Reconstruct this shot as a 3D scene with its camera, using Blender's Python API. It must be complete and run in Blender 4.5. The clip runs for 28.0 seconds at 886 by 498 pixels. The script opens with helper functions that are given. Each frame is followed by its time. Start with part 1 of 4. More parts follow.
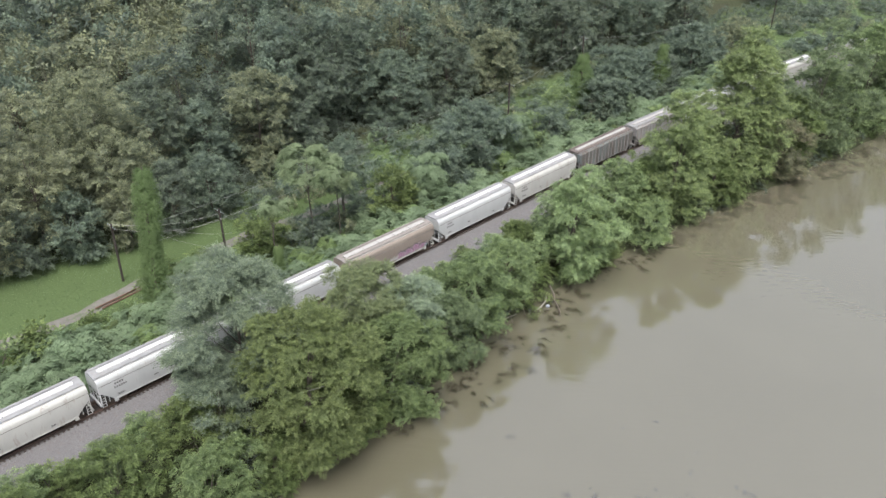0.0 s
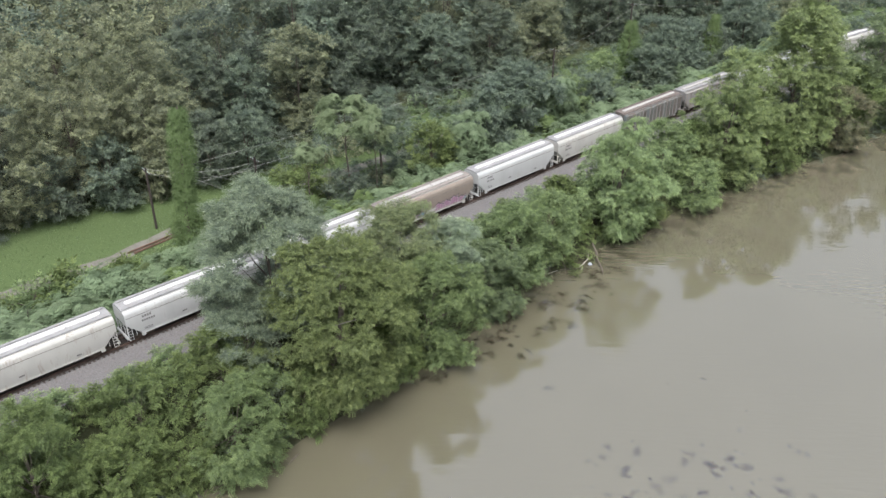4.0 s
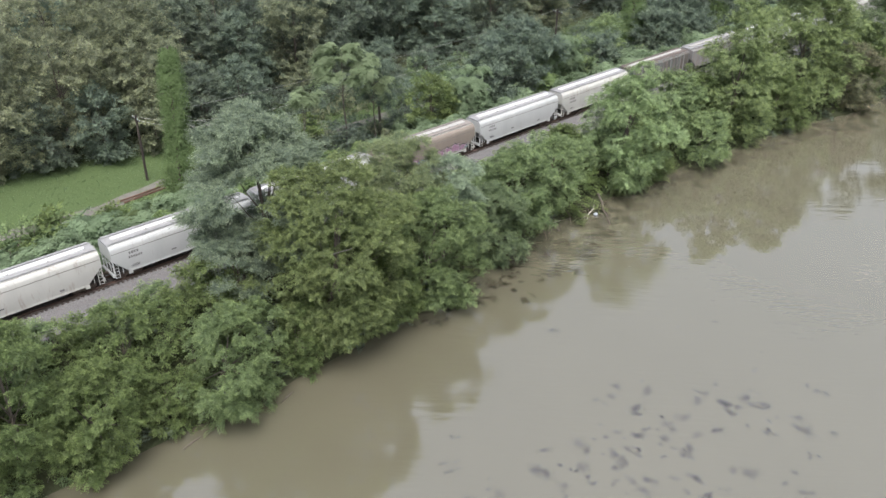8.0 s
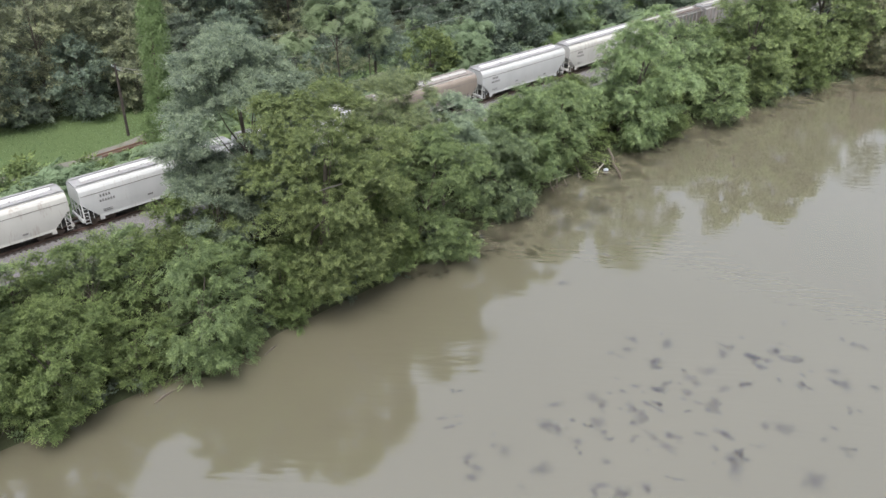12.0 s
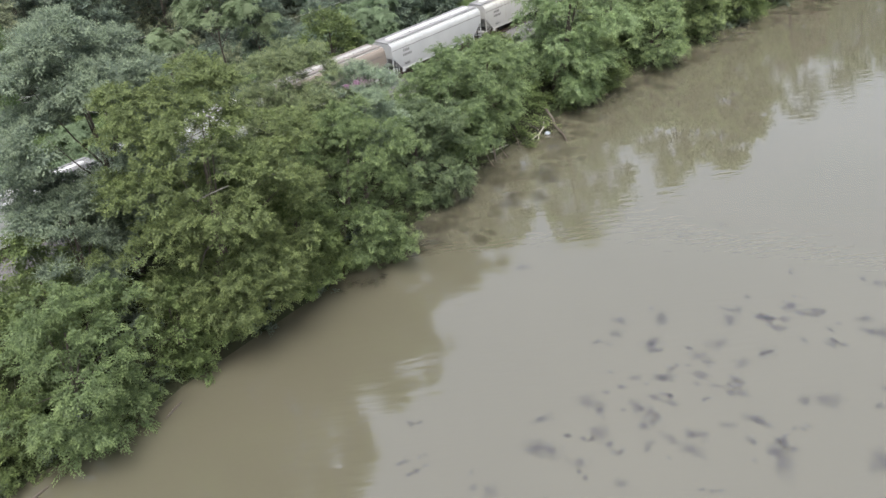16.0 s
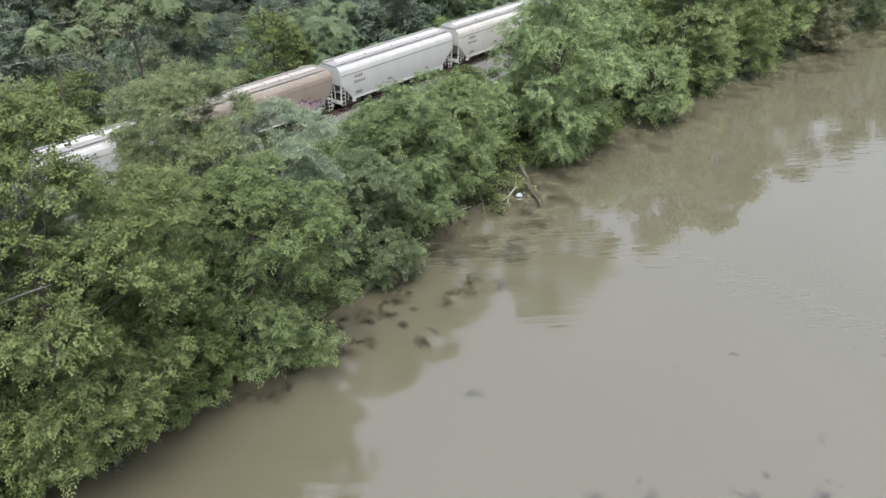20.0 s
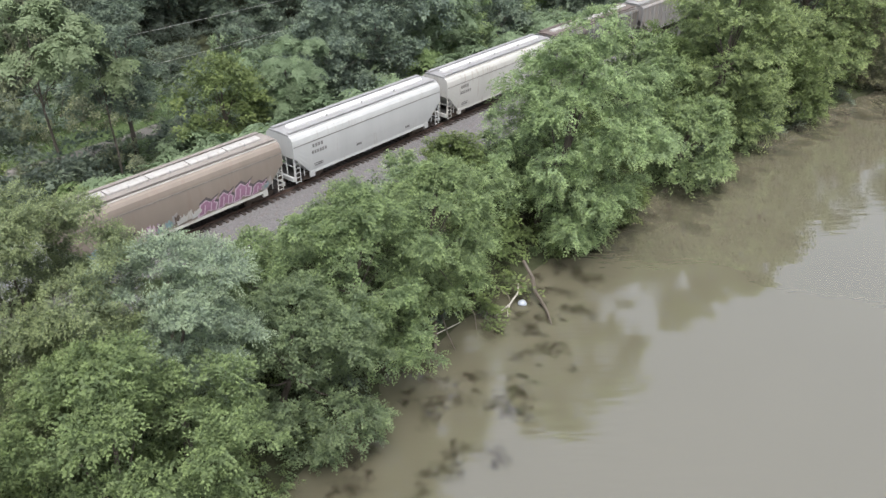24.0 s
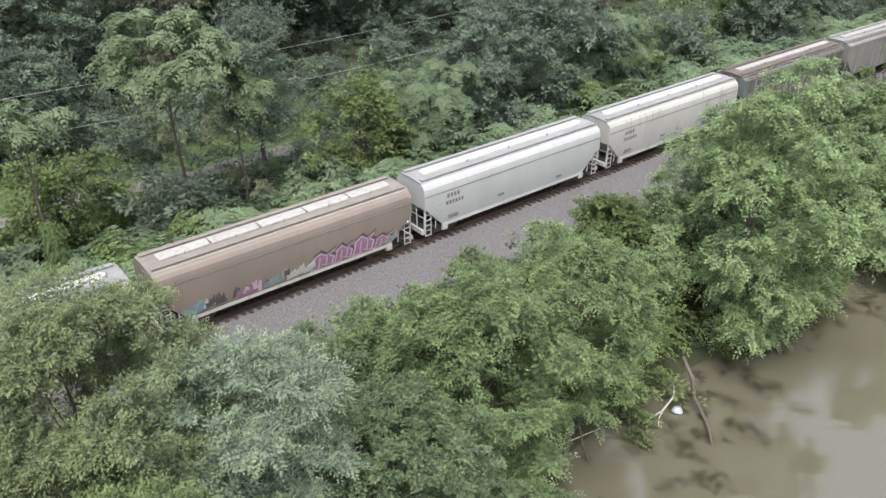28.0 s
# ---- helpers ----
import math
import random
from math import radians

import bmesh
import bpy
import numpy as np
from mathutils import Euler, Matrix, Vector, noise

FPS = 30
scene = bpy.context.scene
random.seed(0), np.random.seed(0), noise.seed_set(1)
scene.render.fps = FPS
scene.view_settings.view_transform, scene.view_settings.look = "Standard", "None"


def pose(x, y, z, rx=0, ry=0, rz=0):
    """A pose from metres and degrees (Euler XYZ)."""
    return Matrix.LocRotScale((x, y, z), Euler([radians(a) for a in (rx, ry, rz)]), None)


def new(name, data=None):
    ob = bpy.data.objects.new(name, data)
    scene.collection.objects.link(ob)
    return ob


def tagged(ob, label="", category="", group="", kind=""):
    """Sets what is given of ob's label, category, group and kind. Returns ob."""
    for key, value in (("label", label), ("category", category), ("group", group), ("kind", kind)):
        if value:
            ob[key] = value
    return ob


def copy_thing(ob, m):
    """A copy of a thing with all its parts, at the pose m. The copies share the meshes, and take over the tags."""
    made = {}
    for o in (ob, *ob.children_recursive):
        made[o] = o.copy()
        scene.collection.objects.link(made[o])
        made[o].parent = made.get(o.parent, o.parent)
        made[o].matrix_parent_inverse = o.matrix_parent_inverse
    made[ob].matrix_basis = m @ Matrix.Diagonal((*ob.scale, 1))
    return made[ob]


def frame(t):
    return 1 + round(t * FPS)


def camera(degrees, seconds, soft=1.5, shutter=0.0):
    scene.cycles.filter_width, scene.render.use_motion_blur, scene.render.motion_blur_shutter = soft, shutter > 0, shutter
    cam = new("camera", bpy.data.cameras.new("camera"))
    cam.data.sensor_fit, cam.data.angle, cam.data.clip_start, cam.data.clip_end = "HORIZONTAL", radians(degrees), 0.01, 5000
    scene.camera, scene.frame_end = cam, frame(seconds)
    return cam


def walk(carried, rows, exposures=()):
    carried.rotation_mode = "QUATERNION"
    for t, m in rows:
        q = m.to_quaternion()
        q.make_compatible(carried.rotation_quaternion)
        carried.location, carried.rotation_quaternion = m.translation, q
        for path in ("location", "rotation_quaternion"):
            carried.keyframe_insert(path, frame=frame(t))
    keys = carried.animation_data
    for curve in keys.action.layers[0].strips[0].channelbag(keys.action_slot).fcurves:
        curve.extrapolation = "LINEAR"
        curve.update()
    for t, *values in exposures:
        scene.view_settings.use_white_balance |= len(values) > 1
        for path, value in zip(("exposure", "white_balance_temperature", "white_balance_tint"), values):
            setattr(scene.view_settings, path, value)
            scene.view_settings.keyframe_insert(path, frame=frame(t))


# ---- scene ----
cam = camera(57.4, 28.0, soft=1.5)
# Track along x, river on the -y side, water at z = 0.
METRES, EYE, TILT, LEAN, TURN = 88.0, 68.64, -30.0, 0.0, -45.14
ACROSS = -79.35
ROWS = [
    (0.0, 0.0, 0.0, 0.0, 0.0, 0.0, -0.0),
    (0.5, -0.0004, 0.0048, -0.0095, 1.37, 0.01, -0.78),
    (1.0, -0.0002, 0.0096, -0.0187, 2.43, -0.03, -1.38),
    (1.5, -0.0004, 0.016, -0.0292, 2.6, -0.01, -1.49),
    (2.0, -0.0008, 0.022, -0.0394, 2.59, -0.01, -1.5),
    (2.5, -0.0012, 0.0278, -0.0496, 2.6, -0.0, -1.51),
    (3.0, -0.0018, 0.0334, -0.0595, 2.59, 0.0, -1.51),
    (3.5, -0.0022, 0.0393, -0.0696, 2.59, 0.01, -1.52),
    (5.5, -0.003, 0.0626, -0.1098, 2.58, 0.02, -1.53),
    (6.0, -0.0031, 0.0682, -0.1202, 2.58, 0.03, -1.53),
    (6.5, -0.0034, 0.0734, -0.13, 2.57, 0.05, -1.53),
    (7.0, -0.0034, 0.079, -0.1403, 2.58, 0.04, -1.54),
    (7.5, -0.0034, 0.0847, -0.15, 2.57, 0.03, -1.55),
    (8.0, -0.0039, 0.0908, -0.1603, 2.55, 0.03, -1.57),
    (8.5, -0.0037, 0.0968, -0.171, 2.55, 0.05, -1.56),
    (9.0, -0.0039, 0.1038, -0.1807, 2.54, 0.04, -1.57),
    (9.5, -0.0041, 0.1116, -0.1895, 2.55, 0.04, -1.59),
    (10.0, -0.0045, 0.1209, -0.1978, 2.54, 0.03, -1.6),
    (10.5, -0.0048, 0.1315, -0.2053, 2.54, 0.01, -1.61),
    (11.0, -0.0053, 0.144, -0.2119, 2.53, -0.0, -1.63),
    (11.5, -0.0057, 0.1575, -0.2176, 2.53, -0.01, -1.64),
    (12.0, -0.0059, 0.173, -0.2226, 2.53, -0.01, -1.65),
    (12.5, -0.0062, 0.1901, -0.2268, 2.53, -0.01, -1.66),
    (14.5, -0.0058, 0.2696, -0.2382, 2.36, 0.09, -0.79),
    (15.0, -0.0056, 0.2928, -0.2385, 1.77, 0.22, 4.0),
    (15.5, -0.0039, 0.3155, -0.2381, 0.64, 0.48, 8.67),
    (16.0, -0.0009, 0.3382, -0.2343, -1.38, 0.27, 7.53),
    (16.5, 0.0014, 0.3613, -0.228, -3.32, 0.05, 4.15),
    (17.0, 0.0048, 0.3838, -0.2192, -4.07, 0.03, 2.82),
    (17.5, 0.0078, 0.4059, -0.2088, -4.3, 0.0, 2.45),
    (18.0, 0.012, 0.4289, -0.1984, -4.32, 0.02, 2.36),
    (18.5, 0.0162, 0.4525, -0.1874, -4.33, -0.0, 2.34),
    (19.0, 0.0206, 0.4769, -0.1761, -4.33, 0.0, 2.36),
    (19.5, 0.0251, 0.5006, -0.1644, -4.34, -0.01, 2.34),
    (20.0, 0.03, 0.5254, -0.152, -4.33, -0.01, 2.35),
    (20.5, 0.035, 0.5505, -0.1393, -4.32, -0.02, 2.33),
    (21.0, 0.0402, 0.5758, -0.1264, -4.3, -0.04, 2.29),
    (21.5, 0.0453, 0.6006, -0.1139, -4.29, -0.06, 2.28),
    (23.5, 0.0637, 0.6982, -0.0618, -4.19, -0.08, 2.17),
    (24.0, 0.0665, 0.7201, -0.0496, -4.18, -0.05, 2.18),
    (24.5, 0.0688, 0.7402, -0.0385, -4.18, -0.03, 2.17),
    (25.0, 0.0707, 0.7577, -0.0292, -3.67, 0.03, -0.01),
    (25.5, 0.071, 0.7723, -0.0212, -3.02, 0.23, -6.66),
    (26.0, 0.0695, 0.7851, -0.0141, -1.16, 0.53, -11.73),
    (26.5, 0.0681, 0.7956, -0.0079, 1.66, 0.26, -10.22),
    (27.0, 0.0676, 0.8044, -0.0023, 4.21, -0.07, -5.81),
    (27.5, 0.067, 0.812, 0.0022, 5.26, -0.14, -3.99),
    (28.0, 0.0667, 0.8172, 0.0047, 5.56, -0.14, -3.5),
]
walk(cam, [(t, pose(0, ACROSS, EYE, TILT, LEAN, TURN) @ pose(METRES * x, METRES * y, METRES * z, 90 + pitch, roll, yaw)) for t, x, y, z, yaw, pitch, roll in ROWS],
     exposures=[(0.0, 1.33), (28.0, 1.31)])

# ---- light: a bright overcast sky ----
world = bpy.data.worlds.new("overcast")
scene.world = world
world.use_nodes = True
wn, wl = world.node_tree.nodes, world.node_tree.links
sky = wn.new("ShaderNodeTexSky")
sky.sky_type, sky.sun_disc = "NISHITA", False
sky.sun_elevation, sky.sun_rotation = radians(64), radians(220)
sky.dust_density, sky.air_density = 4.0, 1.2
pale = wn.new("ShaderNodeHueSaturation")
pale.inputs["Saturation"].default_value = 0.42
wl.new(sky.outputs[0], pale.inputs["Color"])
wl.new(pale.outputs[0], wn["Background"].inputs[0])
wn["Background"].inputs[1].default_value = 0.12
sun = bpy.data.lights.new("sun", "SUN")
sun.energy, sun.angle, sun.color = 1.6, radians(30), (1.0, 0.98, 0.95)
sun_ob = new("sun", sun)
sun_ob.matrix_world = pose(0, 0, 200, 26, 0, -40)

# ---- helpers for meshes ----
class Geo:
    """Collects vertices and faces for one mesh."""

    def __init__(self):
        self.v, self.f = [], []

    def add(self, verts, faces):
        n = len(self.v)
        self.v += [tuple(p) for p in verts]
        self.f += [tuple(i + n for i in q) for q in faces]
        return self

    def box(self, c, s, m=None):
        x, y, z = (a / 2 for a in s)
        b = min(0.012, x * 0.4, y * 0.4, z * 0.4)
        pts = [Vector((c[0] + i * (x - b * (k > 0)), c[1] + j * (y - b * (k > 0)), c[2] + k * z)) for k in (-1, 1) for j in (-1, 1) for i in (-1, 1)]
        if m:
            pts = [m @ p for p in pts]
        return self.add(pts, [(0, 2, 3, 1), (4, 5, 7, 6), (0, 1, 5, 4), (2, 6, 7, 3), (0, 4, 6, 2), (1, 3, 7, 5)])

    def tube(self, path, radii, n=6):
        rings = []
        path = [Vector(p) for p in path]
        for i, p in enumerate(path):
            d = (path[min(i + 1, len(path) - 1)] - path[max(i - 1, 0)]).normalized()
            a = d.orthogonal().normalized() if abs(d.z) > 0.9 else d.cross(Vector((0, 0, 1))).normalized()
            b = d.cross(a)
            rings.append([p + (a * math.cos(k * math.tau / n) + b * math.sin(k * math.tau / n)) * radii[i] for k in range(n)])
        verts = [q for r in rings for q in r]
        faces = [(i * n + k, i * n + (k + 1) % n, (i + 1) * n + (k + 1) % n, (i + 1) * n + k) for i in range(len(path) - 1) for k in range(n)]
        faces += [tuple(range(n))[::-1], tuple((len(path) - 1) * n + k for k in range(n))]
        return self.add(verts, faces)

    def loft(self, sections, cap=True):
        n = len(sections[0])
        verts = [p for s in sections for p in s]
        faces = [(i * n + k, i * n + (k + 1) % n, (i + 1) * n + (k + 1) % n, (i + 1) * n + k) for i in range(len(sections) - 1) for k in range(n)]
        if cap:
            faces += [tuple(range(n))[::-1], tuple((len(sections) - 1) * n + k for k in range(n))]
        return self.add(verts, faces)

    def mesh(self, name, smooth=False):
        me = bpy.data.meshes.new(name)
        me.from_pydata(self.v, [], self.f)
        bm = bmesh.new()
        bm.from_mesh(me)
        bmesh.ops.recalc_face_normals(bm, faces=bm.faces)
        bm.to_mesh(me)
        bm.free()
        if smooth:
            me.polygons.foreach_set("use_smooth", [True] * len(me.polygons))
        return me


def quad_mesh(name, verts, tone=None):
    """A mesh of loose faces from an array of shape (n, corners, 3); tone: how pale each leaf is, 0 to 1, alike along one shoot."""
    n, k = verts.shape[:2]
    me = bpy.data.meshes.new(name)
    me.vertices.add(n * k)
    me.vertices.foreach_set("co", np.ascontiguousarray(verts, dtype=np.float32).ravel())
    me.loops.add(n * k)
    me.loops.foreach_set("vertex_index", np.arange(n * k, dtype=np.int32))
    me.polygons.add(n)
    me.polygons.foreach_set("loop_start", np.arange(0, n * k, k, dtype=np.int32))
    me.update(calc_edges=True)
    me.validate()
    layer = me.attributes.new("tone", "FLOAT", "FACE")
    layer.data.foreach_set("value", np.full(n, 0.5, dtype=np.float32) if tone is None else tone.astype(np.float32))
    return me


def part(name, data, mat, parent=None, label="", m=None):
    """One mesh object, under a thing or a part where one is given."""
    me = data.mesh(name) if isinstance(data, Geo) else data
    if not me.materials:
        me.materials.append(mat)
    ob = new(name, me)
    if parent:
        ob.parent = parent
    if m:
        ob.matrix_basis = m
    return tagged(ob, label)


def smooth_step(a, b, x):
    t = np.clip((np.asarray(x, float) - a) / (b - a), 0, 1)
    return t * t * (3 - 2 * t)


# ---- materials ----
def material(name, colour, rough=0.7, metal=0.0, spread=0.15, scale=1.0, bump=0.0, bump_scale=20.0, dirt=None, dirt_amount=0.0, stretch=(1, 1, 1), spec=0.5, dirt_scale=1.0):
    """A surface with variation at two scales, a dirt colour in patches and fine relief."""
    mat = bpy.data.materials.new(name)
    mat.use_nodes = True
    n, l = mat.node_tree.nodes, mat.node_tree.links
    p = n["Principled BSDF"]
    p.inputs["Roughness"].default_value, p.inputs["Metallic"].default_value = rough, metal
    p.inputs["Specular IOR Level"].default_value = spec
    co = n.new("ShaderNodeTexCoord")
    mp = n.new("ShaderNodeMapping")
    mp.inputs["Scale"].default_value = stretch
    l.new(co.outputs["Object"], mp.inputs[0])
    big = n.new("ShaderNodeTexNoise")
    big.inputs["Scale"].default_value, big.inputs["Detail"].default_value = scale, 6
    l.new(mp.outputs[0], big.inputs["Vector"])
    ramp = n.new("ShaderNodeMapRange")
    ramp.inputs[1].default_value, ramp.inputs[2].default_value = 0.25, 0.75
    ramp.inputs[3].default_value, ramp.inputs[4].default_value = 1 - spread, 1 + spread
    l.new(big.outputs[0], ramp.inputs[0])
    info = n.new("ShaderNodeObjectInfo")
    own = n.new("ShaderNodeMapRange")
    own.inputs[3].default_value, own.inputs[4].default_value = 1 - spread * 0.4, 1 + spread * 0.4
    l.new(info.outputs["Random"], own.inputs[0])
    both = n.new("ShaderNodeMath")
    both.operation = "MULTIPLY"
    l.new(ramp.outputs[0], both.inputs[0])
    l.new(own.outputs[0], both.inputs[1])
    hue = n.new("ShaderNodeHueSaturation")
    hue.inputs["Color"].default_value = (*colour, 1)
    l.new(both.outputs[0], hue.inputs["Value"])
    out = hue.outputs[0]
    if dirt:
        fine = n.new("ShaderNodeTexNoise")
        fine.inputs["Scale"].default_value, fine.inputs["Detail"].default_value = dirt_scale, 8
        fine.inputs["Roughness"].default_value = 0.65
        l.new(mp.outputs[0], fine.inputs["Vector"])
        mask = n.new("ShaderNodeMapRange")
        mask.inputs[1].default_value, mask.inputs[2].default_value = 0.7 - dirt_amount * 0.45, 0.85 - dirt_amount * 0.3
        l.new(fine.outputs[0], mask.inputs[0])
        mix = n.new("ShaderNodeMix")
        mix.data_type = "RGBA"
        mix.inputs[7].default_value = (*dirt, 1)
        l.new(mask.outputs[0], mix.inputs[0])
        l.new(out, mix.inputs[6])
        out = mix.outputs[2]
    l.new(out, p.inputs["Base Color"])
    if bump:
        rel = n.new("ShaderNodeTexNoise")
        rel.inputs["Scale"].default_value, rel.inputs["Detail"].default_value = bump_scale, 4
        l.new(co.outputs["Object"], rel.inputs["Vector"])
        bp = n.new("ShaderNodeBump")
        bp.inputs["Strength"].default_value, bp.inputs["Distance"].default_value = bump, 0.05
        l.new(rel.outputs[0], bp.inputs["Height"])
        l.new(bp.outputs[0], p.inputs["Normal"])
    return mat


def foliage(name, colour, other, spread=0.06, through_light=0.45):
    """Leaves: two greens mixed leaf by leaf, clump by clump and plant by plant, with some light let through."""
    mat = bpy.data.materials.new(name)
    mat.use_nodes = True
    n, l = mat.node_tree.nodes, mat.node_tree.links
    p = n["Principled BSDF"]
    p.inputs["Roughness"].default_value = 0.55
    p.inputs["Specular IOR Level"].default_value = 0.22
    geo, info, co = n.new("ShaderNodeNewGeometry"), n.new("ShaderNodeObjectInfo"), n.new("ShaderNodeTexCoord")
    clump = n.new("ShaderNodeTexNoise")
    clump.inputs["Scale"].default_value, clump.inputs["Detail"].default_value = 0.35, 3
    l.new(co.outputs["Object"], clump.inputs["Vector"])
    a = n.new("ShaderNodeMapRange")
    a.inputs[1].default_value, a.inputs[2].default_value = 0.3, 0.7
    l.new(clump.outputs[0], a.inputs[0])
    s = n.new("ShaderNodeMath")
    s.operation = "ADD"
    l.new(a.outputs[0], s.inputs[0])
    l.new(info.outputs["Random"], s.inputs[1])
    h = n.new("ShaderNodeMath")
    h.operation = "MULTIPLY"
    h.inputs[1].default_value = 0.5
    l.new(s.outputs[0], h.inputs[0])
    mix = n.new("ShaderNodeMix")
    mix.data_type = "RGBA"
    mix.inputs[6].default_value, mix.inputs[7].default_value = (*colour, 1), (*other, 1)
    l.new(h.outputs[0], mix.inputs[0])
    v = n.new("ShaderNodeMapRange")
    v.inputs[3].default_value, v.inputs[4].default_value = 1 - spread, 1 + spread
    l.new(geo.outputs["Random Per Island"], v.inputs[0])
    spray = n.new("ShaderNodeAttribute")
    spray.attribute_name = "tone"
    tone = n.new("ShaderNodeMapRange")
    tone.inputs[3].default_value, tone.inputs[4].default_value = 0.76, 1.24
    l.new(spray.outputs["Fac"], tone.inputs[0])
    value = n.new("ShaderNodeMath")
    value.operation = "MULTIPLY"
    l.new(v.outputs[0], value.inputs[0])
    l.new(tone.outputs[0], value.inputs[1])
    hue = n.new("ShaderNodeHueSaturation")
    l.new(value.outputs[0], hue.inputs["Value"])
    l.new(mix.outputs[2], hue.inputs["Color"])
    l.new(hue.outputs[0], p.inputs["Base Color"])
    tr = n.new("ShaderNodeBsdfTranslucent")
    l.new(hue.outputs[0], tr.inputs[0])
    sh = n.new("ShaderNodeMixShader")
    sh.inputs[0].default_value = through_light
    l.new(p.outputs[0], sh.inputs[1])
    l.new(tr.outputs[0], sh.inputs[2])
    l.new(sh.outputs[0], n["Material Output"].inputs[0])
    return mat


GREENS = {
    "mid": ("elder_leaf", (0.12, 0.162, 0.068), (0.145, 0.187, 0.078)),
    "poplar": ("poplar_leaf", (0.158, 0.202, 0.085), (0.182, 0.225, 0.094)),
    "maple": ("maple_leaf", (0.097, 0.133, 0.049), (0.13, 0.162, 0.058)),
    "light": ("box_elder_leaf", (0.142, 0.19, 0.084), (0.167, 0.216, 0.094)),
    "pale": ("pale_leaf", (0.122, 0.158, 0.08), (0.14, 0.178, 0.088)),
    "willow": ("willow_leaf", (0.19, 0.252, 0.116), (0.208, 0.27, 0.124)),
    "grey": ("locust_leaf", (0.146, 0.182, 0.122), (0.164, 0.2, 0.13)),
    "sage": ("sage_leaf", (0.2, 0.248, 0.162), (0.218, 0.266, 0.17)),
    "olive": ("olive_leaf", (0.154, 0.186, 0.092), (0.174, 0.206, 0.1)),
    # dark, forest and blue: extra blue and grey paint haze over distant trees
    "dark": ("dark_leaf", (0.1, 0.124, 0.088), (0.122, 0.146, 0.097)),
    "forest": ("forest_leaf", (0.15, 0.17, 0.1), (0.19, 0.202, 0.116)),
    "blue": ("walnut_leaf", (0.112, 0.144, 0.102), (0.136, 0.17, 0.115)),
    "sumac": ("sumac_leaf", (0.156, 0.212, 0.108), (0.185, 0.24, 0.12)),
    "bright": ("bright_leaf", (0.15, 0.21, 0.075), (0.19, 0.25, 0.09)),
    "sycamore": ("sycamore_leaf", (0.114, 0.146, 0.058), (0.142, 0.172, 0.067)),
    "ailanthus": ("ailanthus_leaf", (0.175, 0.222, 0.108), (0.2, 0.245, 0.118)),
    "vine": ("vine_leaf", (0.12, 0.172, 0.062), (0.155, 0.212, 0.075)),
    "brown": ("browning_leaf", (0.16, 0.13, 0.085), (0.13, 0.15, 0.08)),
}
# grown leaves, and the yellower young leaves of the twig tips, brightened to paint the crown's highlights
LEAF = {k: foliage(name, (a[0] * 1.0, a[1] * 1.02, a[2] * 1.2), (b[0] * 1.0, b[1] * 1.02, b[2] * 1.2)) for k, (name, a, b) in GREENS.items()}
YOUNG_LIT = {k: foliage("young_" + name, (a[0] * 1.33, a[1] * 1.34, a[2] * 1.4), (b[0] * 1.33, b[1] * 1.34, b[2] * 1.4)) for k, (name, a, b) in GREENS.items()}
BARK = material("bark", (0.085, 0.072, 0.06), 0.9, spread=0.35, scale=6, bump=0.6, bump_scale=25, stretch=(1, 1, 0.25))
PALEBARK = material("pale_dead_bark", (0.2, 0.19, 0.175), 0.85, spread=0.25, scale=5, bump=0.4)
WHITE = material("white_car_paint", (0.385, 0.392, 0.396), 0.45, spread=0.07, scale=0.8, dirt=(0.27, 0.25, 0.225), dirt_amount=0.25, stretch=(1.2, 1.2, 0.25), dirt_scale=1.6)
CREAM = material("cream_car_paint", (0.38, 0.376, 0.36), 0.5, spread=0.08, scale=0.8, dirt=(0.24, 0.205, 0.175), dirt_amount=0.35, stretch=(1.2, 1.2, 0.25), dirt_scale=1.6)
TAN = material("tan_car_paint", (0.198, 0.167, 0.143), 0.6, spread=0.1, scale=0.6, dirt=(0.18, 0.14, 0.12), dirt_amount=0.4, stretch=(1.2, 1.2, 0.25), dirt_scale=1.4)
GREYCAR = material("weathered_grey_paint", (0.23, 0.225, 0.225), 0.65, spread=0.15, scale=0.8, dirt=(0.22, 0.18, 0.16), dirt_amount=0.5, stretch=(1.6, 1.6, 0.15), dirt_scale=1.8)
BROWNCAR = material("brown_teal_paint", (0.13, 0.15, 0.15), 0.7, spread=0.2, scale=0.5, dirt=(0.1, 0.076, 0.066), dirt_amount=0.75, stretch=(0.9, 0.9, 0.12), dirt_scale=1.5)
ROOFGREY = material("grey_roof_coating", (0.215, 0.215, 0.22), 0.8, spread=0.12, scale=1.2, dirt=(0.2, 0.17, 0.15), dirt_amount=0.3, dirt_scale=2.0)
ROOFDUST = material("dusty_brown_roof", (0.19, 0.172, 0.16), 0.85, spread=0.14, scale=1.1, dirt=(0.15, 0.12, 0.1), dirt_amount=0.4, dirt_scale=2.0)
ROOFBROWN = material("rusted_roof", (0.11, 0.09, 0.082), 0.85, spread=0.2, scale=1.0, dirt=(0.07, 0.055, 0.05), dirt_amount=0.4)
LID = material("white_hatch_lid", (0.5, 0.5, 0.505), 0.5, spread=0.05, scale=2, dirt=(0.42, 0.4, 0.37), dirt_amount=0.2, dirt_scale=2)
PALELID = material("dusty_hatch_lid", (0.32, 0.31, 0.3), 0.6, spread=0.1, scale=2, dirt=(0.2, 0.18, 0.16), dirt_amount=0.4, dirt_scale=3)
STEEL = material("rusty_steel", (0.075, 0.055, 0.045), 0.8, spread=0.3, scale=5, bump=0.3)
DARK = material("black_underframe", (0.03, 0.028, 0.027), 0.8, spread=0.3, scale=3)
